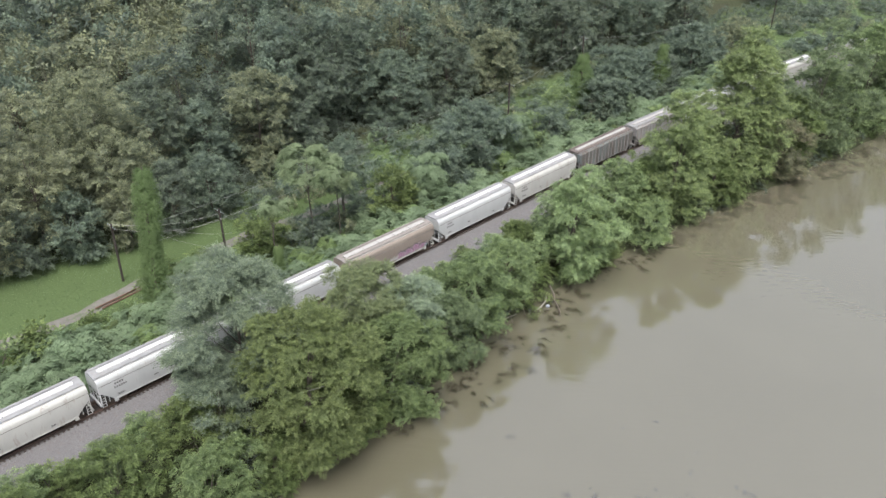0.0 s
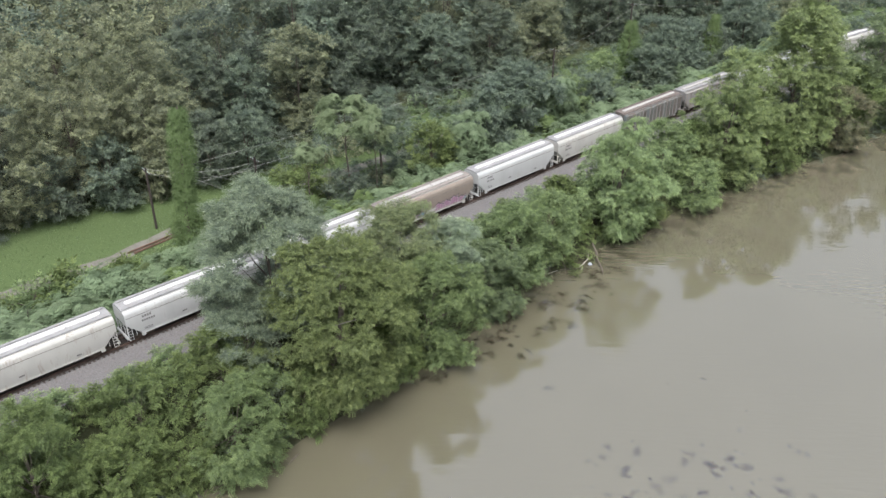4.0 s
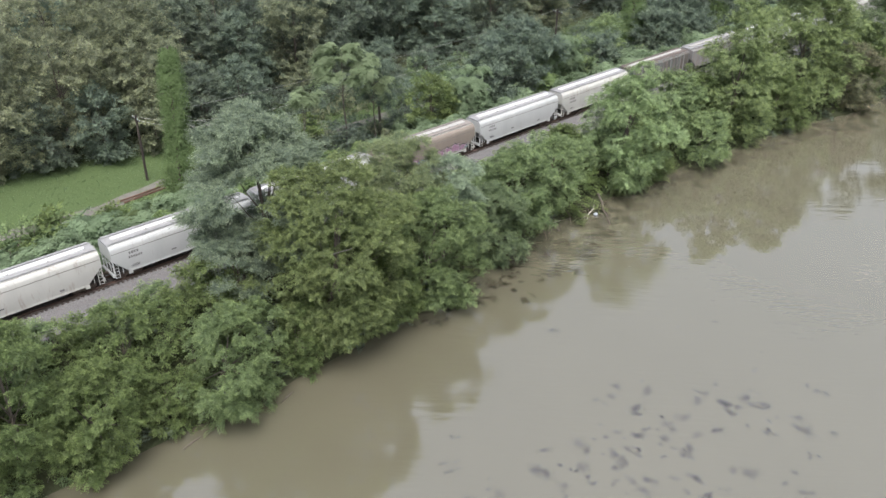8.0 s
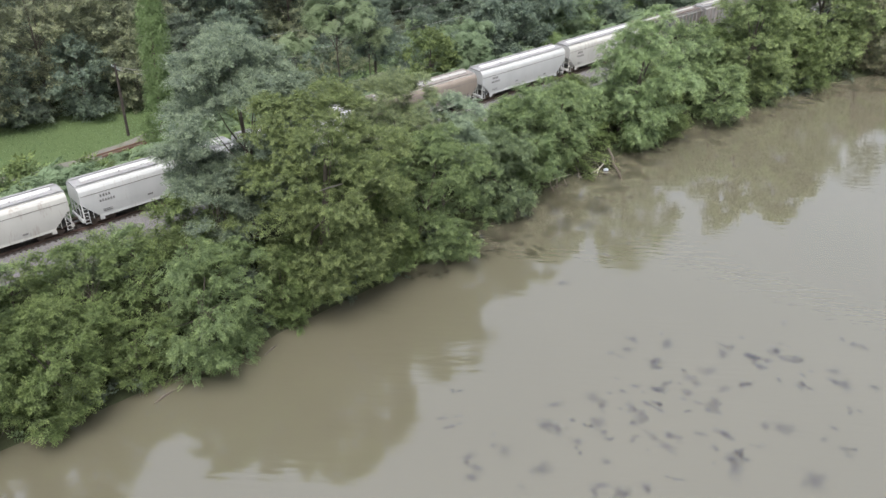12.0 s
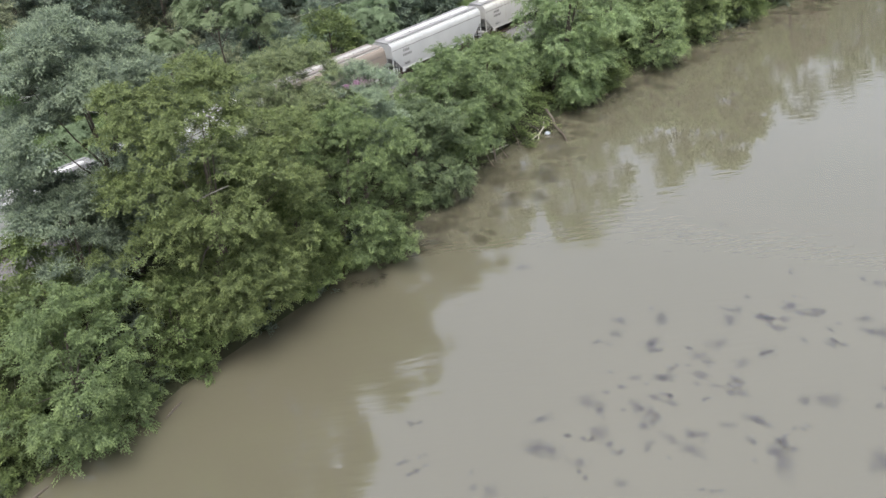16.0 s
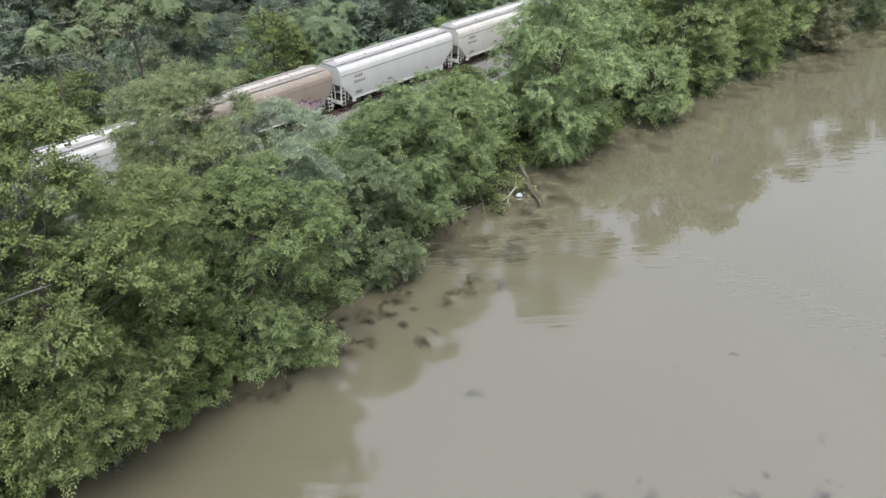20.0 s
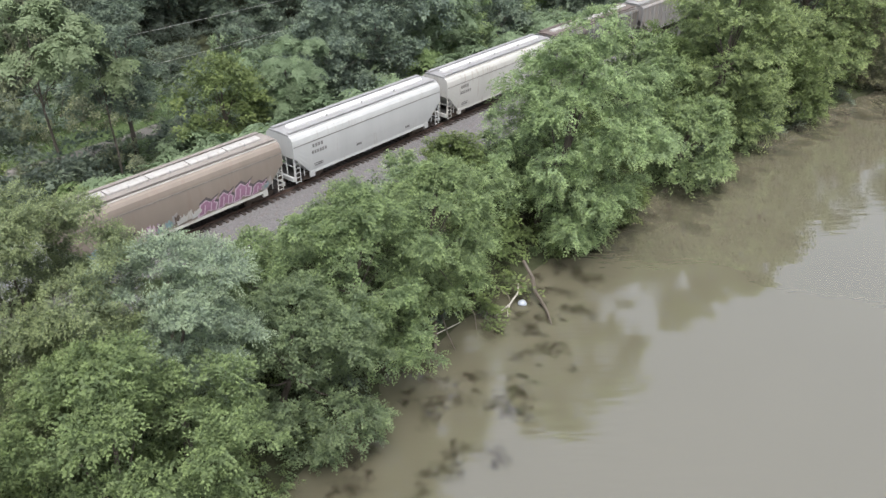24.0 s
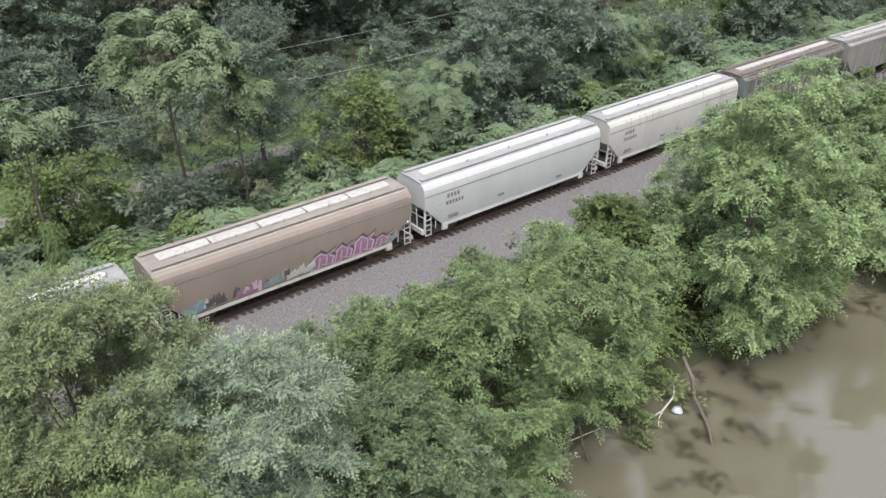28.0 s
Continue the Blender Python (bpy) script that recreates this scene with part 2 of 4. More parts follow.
RAILTOP = material("worn_rail", (0.13, 0.085, 0.07), 0.6, metal=0.3, spread=0.3, scale=8)
TIE = material("weathered_tie", (0.05, 0.038, 0.033), 0.9, spread=0.35, scale=4, bump=0.5, dirt=(0.1, 0.08, 0.07), dirt_amount=0.3, dirt_scale=5)
POLE = material("creosote_pole", (0.032, 0.025, 0.022), 0.9, spread=0.3, scale=5, bump=0.4)
WIRE = material("weathered_wire", (0.3, 0.3, 0.29), 0.6, metal=0.3)
GLASSY = material("glass_insulator", (0.35, 0.42, 0.42), 0.2)
DRIFT = material("bleached_driftwood", (0.33, 0.31, 0.28), 0.85, spread=0.25, scale=6, bump=0.4)
WETWOOD = material("wet_driftwood", (0.085, 0.07, 0.056), 0.6, spread=0.35, scale=5, bump=0.4)
PLASTIC = material("white_plastic", (0.27, 0.3, 0.35), 0.4, spread=0.08, scale=4, bump=0.3, bump_scale=9)
PINK = material("pink_spray", (0.24, 0.125, 0.198), 0.5, spread=0.15, scale=4)
PALEPINK = material("pale_pink_spray", (0.4, 0.31, 0.37), 0.5, spread=0.12, scale=4)
TEAL = material("teal_spray", (0.15, 0.22, 0.235), 0.5, spread=0.2, scale=4)
INK = material("black_spray", (0.07, 0.06, 0.065), 0.6, spread=0.2, scale=4)
# dark colour that paints the shadow line below the cars' lapped side seam
SEAM_SHADE = material("seam_grime", (0.15, 0.14, 0.132), 0.8, spread=0.3, scale=2)
PLUM = material("plum_spray", (0.2, 0.1, 0.19), 0.5, spread=0.2, scale=4)
LETTER = material("faded_lettering", (0.13, 0.125, 0.125), 0.6, spread=0.2, scale=6)

# ---- the lie of the land ----
RAIL = 5.9  # height of the rail heads over the water


def track_y(x):
    return -np.maximum(np.asarray(x, float) - 115.0, 0) ** 2 / 1600.0


SHORE_X = [-400, -40, 0, 30, 48, 60, 72, 84, 105, 125, 150, 190, 220, 300, 420, 3000]
SHORE_Y = [-20, -20, -20, -21.5, -21, -19.5, -17.6, -16.6, -17.5, -20, -24.5, -29, -32, -46, -80, -1500]


def shore_y(x):
    return np.interp(x, SHORE_X, SHORE_Y)


def wobble(x, y):
    return np.sin(x * 0.21 + 1.3 * np.sin(y * 0.17)) * np.cos(y * 0.26 + np.sin(x * 0.11))


def ground_z(x, y):
    x, y = np.asarray(x, float), np.asarray(y, float)
    c, s = track_y(x), shore_y(x)
    d = y - c
    near = 5.0 * smooth_step(0, 1, (y - s) / np.maximum(c - 6.0 - s, 1.0)) ** 0.8 + 0.25 * smooth_step(-6, -2, d)
    far = 5.25 - 4.25 * smooth_step(3.0, 15.0, d) + 6.0 * smooth_step(120, 420, d)
    z = np.where(d < -2, near, far)
    z = np.where(y < s, -2.5 * smooth_step(0, 8, s - y) - 0.02, z)
    far_bank = smooth_step(0, 14, s - 165 - y)
    z = np.where(y < s - 165, -2.5 + 6.0 * far_bank, z)
    rough = np.where((np.abs(d) < 5.5) | (y < s + 0.5), 0.0, 0.22)
    return z + rough * wobble(x, y)


def spaced(lo, hi, step, out, grow=1.35):
    a = list(np.arange(lo, hi + step / 2, step))
    s, left, right = step, lo, hi
    while right < out:
        s *= grow
        left, right = left - s, right + s
        a = [left] + a + [right]
    return np.array(a)


def grid_mesh(name, xs, ys, f):
    X, Y = np.meshgrid(xs, ys, indexing="ij")
    Z = f(X, Y)
    nx, ny = X.shape
    idx = np.arange(nx * ny).reshape(nx, ny)
    faces = np.stack([idx[:-1, :-1], idx[1:, :-1], idx[1:, 1:], idx[:-1, 1:]], -1).reshape(-1, 4)
    me = bpy.data.meshes.new(name)
    me.from_pydata(np.stack([X, Y, Z], -1).reshape(-1, 3).tolist(), [], faces.tolist())
    me.polygons.foreach_set("use_smooth", [True] * len(me.polygons))
    return me


def ground_material():
    """Earth, meadow grass and leaf litter, told apart by where they lie across the valley."""
    mat = bpy.data.materials.new("earth_and_grass")
    mat.use_nodes = True
    n, l = mat.node_tree.nodes, mat.node_tree.links
    p = n["Principled BSDF"]
    p.inputs["Roughness"].default_value = 0.95
    p.inputs["Specular IOR Level"].default_value = 0.2
    co = n.new("ShaderNodeTexCoord")
    sep = n.new("ShaderNodeSeparateXYZ")
    l.new(co.outputs["Object"], sep.inputs[0])
    patch, fine = n.new("ShaderNodeTexNoise"), n.new("ShaderNodeTexNoise")
    patch.inputs["Scale"].default_value, patch.inputs["Detail"].default_value = 0.12, 5
    fine.inputs["Scale"].default_value, fine.inputs["Detail"].default_value = 2.5, 8
    l.new(co.outputs["Object"], patch.inputs["Vector"])
    l.new(co.outputs["Object"], fine.inputs["Vector"])
    grass = n.new("ShaderNodeMix")
    grass.data_type = "RGBA"
    grass.inputs[6].default_value, grass.inputs[7].default_value = (0.052, 0.08, 0.031, 1), (0.078, 0.11, 0.044, 1)
    l.new(fine.outputs[0], grass.inputs[0])
    earth = n.new("ShaderNodeMix")
    earth.data_type = "RGBA"
    earth.inputs[6].default_value, earth.inputs[7].default_value = (0.036, 0.031, 0.022, 1), (0.045, 0.06, 0.026, 1)
    l.new(patch.outputs[0], earth.inputs[0])
    wob = n.new("ShaderNodeMath")
    wob.operation = "MULTIPLY_ADD"
    wob.inputs[1].default_value = 14.0
    l.new(patch.outputs[0], wob.inputs[0])
    l.new(sep.outputs["Y"], wob.inputs[2])
    lo, hi = n.new("ShaderNodeMapRange"), n.new("ShaderNodeMapRange")
    lo.inputs[1].default_value, lo.inputs[2].default_value = 12.0, 17.0
    hi.inputs[1].default_value, hi.inputs[2].default_value, hi.inputs[3].default_value, hi.inputs[4].default_value = 50.0, 58.0, 1.0, 0.0
    l.new(wob.outputs[0], lo.inputs[0])
    l.new(wob.outputs[0], hi.inputs[0])
    both = n.new("ShaderNodeMath")
    both.operation = "MULTIPLY"
    l.new(lo.outputs[0], both.inputs[0])
    l.new(hi.outputs[0], both.inputs[1])
    mix = n.new("ShaderNodeMix")
    mix.data_type = "RGBA"
    l.new(both.outputs[0], mix.inputs[0])
    l.new(earth.outputs[2], mix.inputs[6])
    l.new(grass.outputs[2], mix.inputs[7])
    l.new(mix.outputs[2], p.inputs["Base Color"])
    bp = n.new("ShaderNodeBump")
    bp.inputs["Strength"].default_value, bp.inputs["Distance"].default_value = 0.7, 0.2
    l.new(fine.outputs[0], bp.inputs["Height"])
    l.new(bp.outputs[0], p.inputs["Normal"])
    return mat


def water_material():
    """Silty brown river, almost still, with faint ripples in patches."""
    mat = bpy.data.materials.new("silty_water")
    mat.use_nodes = True
    n, l = mat.node_tree.nodes, mat.node_tree.links
    p = n["Principled BSDF"]
    p.inputs["Roughness"].default_value = 0.012
    p.inputs["IOR"].default_value = 1.84
    p.inputs["Specular IOR Level"].default_value = 1.0
    co = n.new("ShaderNodeTexCoord")
    silt = n.new("ShaderNodeTexNoise")
    silt.inputs["Scale"].default_value, silt.inputs["Detail"].default_value = 0.05, 5
    l.new(co.outputs["Object"], silt.inputs["Vector"])
    mix = n.new("ShaderNodeMix")
    mix.data_type = "RGBA"
    mix.inputs[6].default_value, mix.inputs[7].default_value = (0.096, 0.089, 0.063, 1), (0.115, 0.107, 0.077, 1)
    l.new(silt.outputs[0], mix.inputs[0])
    l.new(mix.outputs[2], p.inputs["Base Color"])
    turn = n.new("ShaderNodeMapping")
    turn.inputs["Rotation"].default_value = (0, 0, radians(45))
    l.new(co.outputs["Object"], turn.inputs[0])
    mp = n.new("ShaderNodeMapping")
    mp.inputs["Scale"].default_value = (0.35, 1.5, 1)
    l.new(turn.outputs[0], mp.inputs[0])
    rip = n.new("ShaderNodeTexNoise")
    rip.inputs["Scale"].default_value, rip.inputs["Detail"].default_value = 0.9, 2
    l.new(mp.outputs[0], rip.inputs["Vector"])
    where = n.new("ShaderNodeTexNoise")
    where.inputs["Scale"].default_value = 0.035
    l.new(co.outputs["Object"], where.inputs["Vector"])
    amount = n.new("ShaderNodeMapRange")
    amount.inputs[1].default_value, amount.inputs[2].default_value = 0.4, 0.7
    amount.inputs[3].default_value, amount.inputs[4].default_value = 0.013, 0.15
    l.new(where.outputs[0], amount.inputs[0])
    bp = n.new("ShaderNodeBump")
    bp.inputs["Distance"].default_value = 0.25
    l.new(amount.outputs[0], bp.inputs["Strength"])
    l.new(rip.outputs[0], bp.inputs["Height"])
    l.new(bp.outputs[0], p.inputs["Normal"])
    return mat


xs = spaced(-60, 420, 3.0, 3000)
ys = spaced(-60, 60, 1.0, 3000)
tagged(part("ground", grid_mesh("ground", xs, ys, ground_z), ground_material()), "wooded floodplain with a railway embankment above a muddy river", "ground", kind="structure")
water_me = grid_mesh("water", np.linspace(-2600, 2600, 60), np.linspace(-2600, -3, 60), lambda x, y: 0 * x)
tagged(part("water", water_me, water_material()), "still silty brown river reflecting the bank and sky", "river", kind="structure")

# gravel bed with a flat shoulder on the river side
BALLAST = material("grey_ballast", (0.104, 0.1, 0.103), 0.95, spread=0.6, scale=11, bump=0.9, bump_scale=14, dirt=(0.12, 0.095, 0.085), dirt_amount=0.35, dirt_scale=2.5)
bed_xs = np.arange(-90, 420.1, 2.0)
SECTION = [(-6.6, 4.7), (-5.4, 5.28), (-4.2, 5.42), (-2.4, 5.55), (-1.5, 5.66), (1.5, 5.66), (2.4, 5.5), (4.2, 4.6)]
bed = Geo()
bed.loft([[(x, track_y(x) + y + (0.5 * math.sin(x * 0.7) * math.sin(x * 0.23) if y < -5 else 0), z) for y, z in SECTION] + [(x, track_y(x) + 4.2, 3.0), (x, track_y(x) - 6.6, 3.0)] for x in bed_xs])
tagged(part("ballast", bed, BALLAST), "grey crushed stone ballast bed with a wide shoulder", "ballast", kind="structure")
# stained stones, coloured darker still to paint the shade under the cars
STAINED_SHADED = material("oil_stained_ballast", (0.055, 0.044, 0.04), 0.95, spread=0.35, scale=7, bump=0.9, bump_scale=14, dirt=(0.12, 0.095, 0.085), dirt_amount=0.35, dirt_scale=2.5)
g = Geo()
g.loft([[(x, track_y(x) + y + (0.12 * math.sin(x * 1.7 + y) if abs(y) > 1 else 0), z) for y, z in ((-1.2, 5.64), (-1.0, 5.675), (1.0, 5.675), (1.2, 5.64), (1.15, 5.5), (-1.15, 5.5))] for x in np.arange(-90, 420.1, 1.0)])
tagged(part("stained_ballast", g, STAINED_SHADED), "oil-stained stones between the rails, darkened with painted shade", "ballast", kind="structure")
# old gravel path behind the embankment
PATHMAT = material("pale_gravel_path", (0.135, 0.126, 0.116), 0.95, spread=0.2, scale=1.2, bump=0.5, bump_scale=12, dirt=(0.06, 0.085, 0.035), dirt_amount=0.4, dirt_scale=0.9)
lane = Geo()
lane_xs = np.arange(-30, 190.1, 2.0)


def lane_y(x):
    return float(np.interp(x, [-30, 22, 28, 33, 40, 47, 64, 70, 78, 102, 190], [29, 27.7, 27.3, 27.5, 28.6, 29.2, 30.6, 29.9, 29.2, 29.3, 28]))


lane.loft([[(x, lane_y(x) + o + 0.25 * math.sin(x * 0.9 + o), float(ground_z(x, lane_y(x) + o)) + h) for o, h in ((-1.2, 0.03), (-0.6, 0.08), (0, 0.1), (0.6, 0.08), (1.2, 0.03), (1.2, -0.3), (-1.2, -0.3))] for x in lane_xs])
tagged(part("path", lane, PATHMAT), "narrow grassy gravel track beside the meadow", "path", kind="structure")

# ---- the freight train ----
def profile(zb, flat):
    """Half cross-section of a car body from its bottom edge to the roof line, mirrored into a ring."""
    def half_width(z):
        return 1.55 if flat else 1.58 - 0.13 * ((2.8 - z) / 1.8) ** 2
    top = 3.95 if flat else 3.72
    side = [(half_width(zb + (top - zb) * k / 5), zb + (top - zb) * k / 5) for k in range(6)]
    side += [(1.5, 4.1), (1.42, 4.2), (0.0, 4.3)] if flat else [(1.5, 3.98), (1.36, 4.2), (1.12, 4.32), (0.0, 4.4)]
    return side + [(-y, z) for y, z in side[-2::-1]]


def hopper_body(flat):
    g = Geo()
    st = [(-8.3, 2.6), (-8.0, 2.42), (-6.75, 1.05), (-6.4, 0.98), (6.4, 0.98), (6.75, 1.05), (8.0, 2.42), (8.3, 2.6)]
    return g.loft([[(x, y, z) for y, z in profile(zb, flat)] for x, zb in st])


def strip(name, bars, y, t, car):
    for x, z, w, h in bars:
        part(name, Geo().box((x, y, z), (w, t, h)), LETTER, car)


def wheelset_parts(truck, sx):
    for y in (-0.98, 0.98):
        g = Geo()
        g.loft([[(x, y + o, z) for x, z in ((-1.25, 0.38), (-1.2, 0.62), (-0.75, 0.66), (-0.35, 0.86), (0.35, 0.86), (0.75, 0.66), (1.2, 0.62), (1.25, 0.38), (0.9, 0.36), (0.3, 0.26), (-0.3, 0.26), (-0.9, 0.36))] for o in (-0.07, 0.07)])
        part("side_frame", g, STEEL, truck)
    part("bolster", Geo().box((0, 0, 0.62), (0.4, 2.0, 0.25)), STEEL, truck)
    for x in (-0.87, 0.87):
        for y in (-0.75, 0.75):
            g = Geo()
            ring = [[(x + r * math.cos(a), y + o, 0.42 + r * math.sin(a)) for a in np.arange(14) * math.tau / 14] for o, r in ((-0.07, 0.3), (-0.05, 0.42), (0.05, 0.42), (0.07, 0.3))]
            part("wheel", g.loft(ring), STEEL, truck)


def ladder(x, y, dx):
    g = Geo()
    for o in (0, dx):
        g.tube([(x + o, y, 0.55), (x + o, y, 2.75)], [0.035, 0.035], 5)
    for k in range(6):
        z = 0.62 + k * 0.38
        g.tube([(x, y, z), (x + dx, y, z)], [0.028, 0.028], 5)
    return g


def hopper_car(paint, roof, lid, label, flat=False, ribs=0, marks=0, lids=1, frame_paint=None):
    """A covered hopper car over its rails at z = 0, with trucks, chutes, ladders, roof lids and lettering bars."""
    car = tagged(new("covered_hopper_car"), label, "freight car", "train of covered hopper cars")
    frame_paint = frame_paint or paint
    me = hopper_body(flat).mesh("body")
    body = part("body", me, paint, car)
    g = Geo()
    g.loft([[(x, y, z) for y, z in ((-1.16, 4.325), (-1.1, 4.42), (0, 4.5), (1.1, 4.42), (1.16, 4.325))] for x in (-8.32, 8.32)])
    part("roof", g, roof, car, "flat grey roof sheet" if roof is ROOFGREY else "dusty brown roof sheet")
    span = 15.1 / lids
    for k in range(lids):
        x0 = -7.55 + k * span
        g = Geo()
        n = 5
        w = 0.33 if lids == 1 else 0.4
        curve = 0.3 if lids == 1 else 0.06
        left = [(x0 + curve + 0.03 - curve * math.sin(a), w * math.cos(a)) for a in np.linspace(0, math.pi, n)]
        right = [(x0 + span - curve - 0.05 + curve * math.sin(a), -w * math.cos(a)) for a in np.linspace(0, math.pi, n)]
        ring = left + right
        g.loft([[(x, y * s, z) for x, y in ring] for z, s in ((4.45, 1.0), (4.6, 1.0), (4.65, 0.8))])
        hatch = part("hatch_lid", g, lid, car, "long white roof hatch lid")
        for j in range(1, 4 if lids == 1 else 2):
            part("hatch_clamp", Geo().box((x0 + span * j / (4 if lids == 1 else 2), -0.36, 4.56), (0.1, 0.1, 0.2)), ROOFGREY, hatch)
    for y in (-0.92, 0.92):
        part("running_board", Geo().box((0, y, 4.53), (16.3, 0.34, 0.04)), roof, car)
    for s in (-1, 1):
        w = 1.56 if flat else 1.52
        part("side_sill", Geo().box((0, s * (1.5 if flat else 1.44), 0.97), (13.2, 0.1, 0.2)), frame_paint, car)
        part("seam", Geo().box((0, s * (1.555 if flat else 1.562), 3.5 if not flat else 4.0), (16.5, 0.05, 0.045)), SEAM_SHADE, car)
        part("roof_edge", Geo().box((0, s * 1.13, 4.36), (16.5, 0.06, 0.08)), frame_paint, car)
        for k in range(ribs):
            part("rib", Geo().box((-6.6 + 13.2 * k / (ribs - 1), s * 1.59, 2.55), (0.11, 0.1, 2.75)), frame_paint, car)
        for e in (-1, 1):
            part("jacking_block", Geo().box((e * 6.55, s * 1.42, 0.86), (0.42, 0.2, 0.5)), frame_paint, car)
            part("ladder", ladder(e * 7.75, s * 1.5, e * 0.45), frame_paint, car)
            g = Geo()
            g.tube([(e * 6.7, s * 1.4, 1.05), (e * 8.2, s * 1.45, 2.6)], [0.05, 0.05], 5)
            g.tube([(e * 8.25, s * 1.42, 0.7), (e * 8.25, s * 1.48, 4.0)], [0.05, 0.05], 5)
            g.tube([(e * 7.3, s * 1.4, 0.9), (e * 7.3, s * 1.45, 1.75)], [0.04, 0.04], 5)
            part("end_post", g, frame_paint, car)
    for e in (-1, 1):
        part("end_sill", Geo().box((e * 8.3, 0, 0.9), (0.28, 2.9, 0.3)), frame_paint, car)
        part("coupler", Geo().box((e * 8.72, 0, 0.8), (0.7, 0.26, 0.26)), STEEL, car)
        part("end_platform", Geo().box((e * 7.6, 0, 1.06), (1.3, 2.8, 0.05)), DARK, car)
        g = Geo()
        for y in (-0.55, 0.55):
            g.tube([(e * 8.2, y, 1.0), (e * 8.25, y, 2.7)], [0.05, 0.05], 5)
        g.tube([(e * 8.22, -1.4, 1.9), (e * 8.22, 1.4, 1.9)], [0.03, 0.03], 5)
        part("end_frame", g, frame_paint, car)
        truck = part("truck", Geo().box((0, 0, 0.75), (0.5, 0.5, 0.2)), STEEL, car, "rusty steel wheel truck", pose(e * 6.35, 0, 0))
        wheelset_parts(truck, e)
    a = Geo()
    for k in range(10):
        t0, t1 = k * math.tau / 10, (k + 1) * math.tau / 10
        a.tube([(8.42, 0.6 + 0.28 * math.cos(t0), 2.5 + 0.28 * math.sin(t0)), (8.42, 0.6 + 0.28 * math.cos(t1), 2.5 + 0.28 * math.sin(t1))], [0.02, 0.02], 4)
    a.tube([(8.42, 0.32, 2.5), (8.42, 0.88, 2.5)], [0.015, 0.015], 4)
    part("brake_wheel", a, STEEL, car)
    part("centre_sill", Geo().box((0, 0, 0.82), (16.4, 0.5, 0.32)), DARK, car)
    for x in (-4.2, 0, 4.2):
        g = Geo()
        g.loft([[(x + i * a, j * b, z) for i, j in ((-1, -1), (1, -1), (1, 1), (-1, 1))] for z, a, b in ((1.1, 1.95, 1.36), (0.42, 0.45, 0.8), (0.28, 0.45, 0.8))])
        # near-black on every car: paints the shade below the body
        part("discharge_chute", g, DARK, car)
    if marks:
        y = -1.61 if flat else -1.598
        strip("letter_bar", [(-6.35 + 0.28 * k, 3.12, 0.18, 0.28) for k in range(4)], y + 0.012, 0.012, car)
        strip("letter_bar", [(-6.45 + 0.26 * k, 2.6, 0.17, 0.26) for k in range(6)], y + 0.02, 0.012, car)
        strip("stencil", [(-3.9, 2.3, 0.3, 0.18), (-1.6, 1.75, 0.55, 0.16), (4.1, 1.5, 0.5, 0.16), (-5.9, 1.6, 0.9, 0.05), (-5.9, 1.45, 0.9, 0.05)], -1.535 if not flat else y, 0.03, car)
    return car


def outline(pts, s, cx, cz):
    return [(cx + (x - cx) * s, cz + (z - cz) * s) for x, z in pts]


def graffiti(car):
    """Pink, teal and black spray shapes along the lower side of a car; no letters."""
    def plate(name, pts, mat, depth):
        g = Geo()
        g.loft([[(x, -(1.58 - 0.13 * ((2.8 - z) / 1.8) ** 2) - d, z) for x, z in pts] for d in (-0.01, depth)])
        part(name, g, mat, car)
    rng = random.Random(5)
    x = 0.9
    for w, h in ((1.45, 1.1), (1.15, 1.15), (1.4, 1.3), (1.2, 0.85)):
        z0 = 1.12
        blob = [(x - 0.1, z0), (x + w * 0.4, z0 + 0.06), (x + w * 0.5, z0 + 0.25), (x + w, z0 + 0.02), (x + w * 1.12, z0 + h * 0.55), (x + w * 0.9, z0 + h * 0.7), (x + w * 1.1, z0 + h), (x + w * 0.7, z0 + h * 0.78), (x + w * 0.45, z0 + h * 1.02), (x + w * 0.1, z0 + h * 0.8), (x + 0.05, z0 + h * 0.4)]
        cx, cz = x + w / 2, z0 + h / 2
        plate("spray_shadow", [(a + 0.08, b + 0.14) for a, b in outline(blob, 1.1, cx, cz)], INK, 0.012)
        plate("spray_edge", outline(blob, 1.02, cx, cz), PALEPINK, 0.018)
        plate("spray_fill", outline(blob, 0.84, cx, cz), PINK, 0.024)
        for k in range(2):
            xx = x + w * (0.3 + 0.35 * k)
            plate("spray_stroke", [(xx, z0 + 0.12), (xx + 0.09, z0 + 0.12), (xx + 0.2, z0 + h * 0.7), (xx + 0.1, z0 + h * 0.72)], PALEPINK, 0.03)
        x += w + 0.18
    groups = ((-4.2, -2.2, (PINK, INK, PALEPINK, PINK, PLUM)), (-2.3, -0.9, (TEAL, TEAL, GREYCAR)), (-0.9, 0.8, (INK, STEEL, CREAM, WHITE, INK)), (6.3, 7.1, (TEAL, GREYCAR)), (-7.0, -4.8, (TEAL, CREAM, INK, GREYCAR, TEAL)))
    k = 0
    for lo, hi, mats in groups:
        x = lo
        while x < hi:
            k += 1
            w, h = rng.uniform(0.22, 0.55), rng.uniform(0.35, 0.85)
            z0 = 1.12 + rng.uniform(0, 0.25)
            pts = [(x, z0), (x + w, z0 + rng.uniform(0, 0.1)), (x + w * rng.uniform(0.8, 1.3), z0 + h * rng.uniform(0.4, 0.8)), (x + w * rng.uniform(0.5, 0.9), z0 + h), (x + w * 0.35, z0 + h * rng.uniform(0.4, 0.8)), (x + rng.uniform(-0.1, 0.15), z0 + h * rng.uniform(0.5, 0.95))]
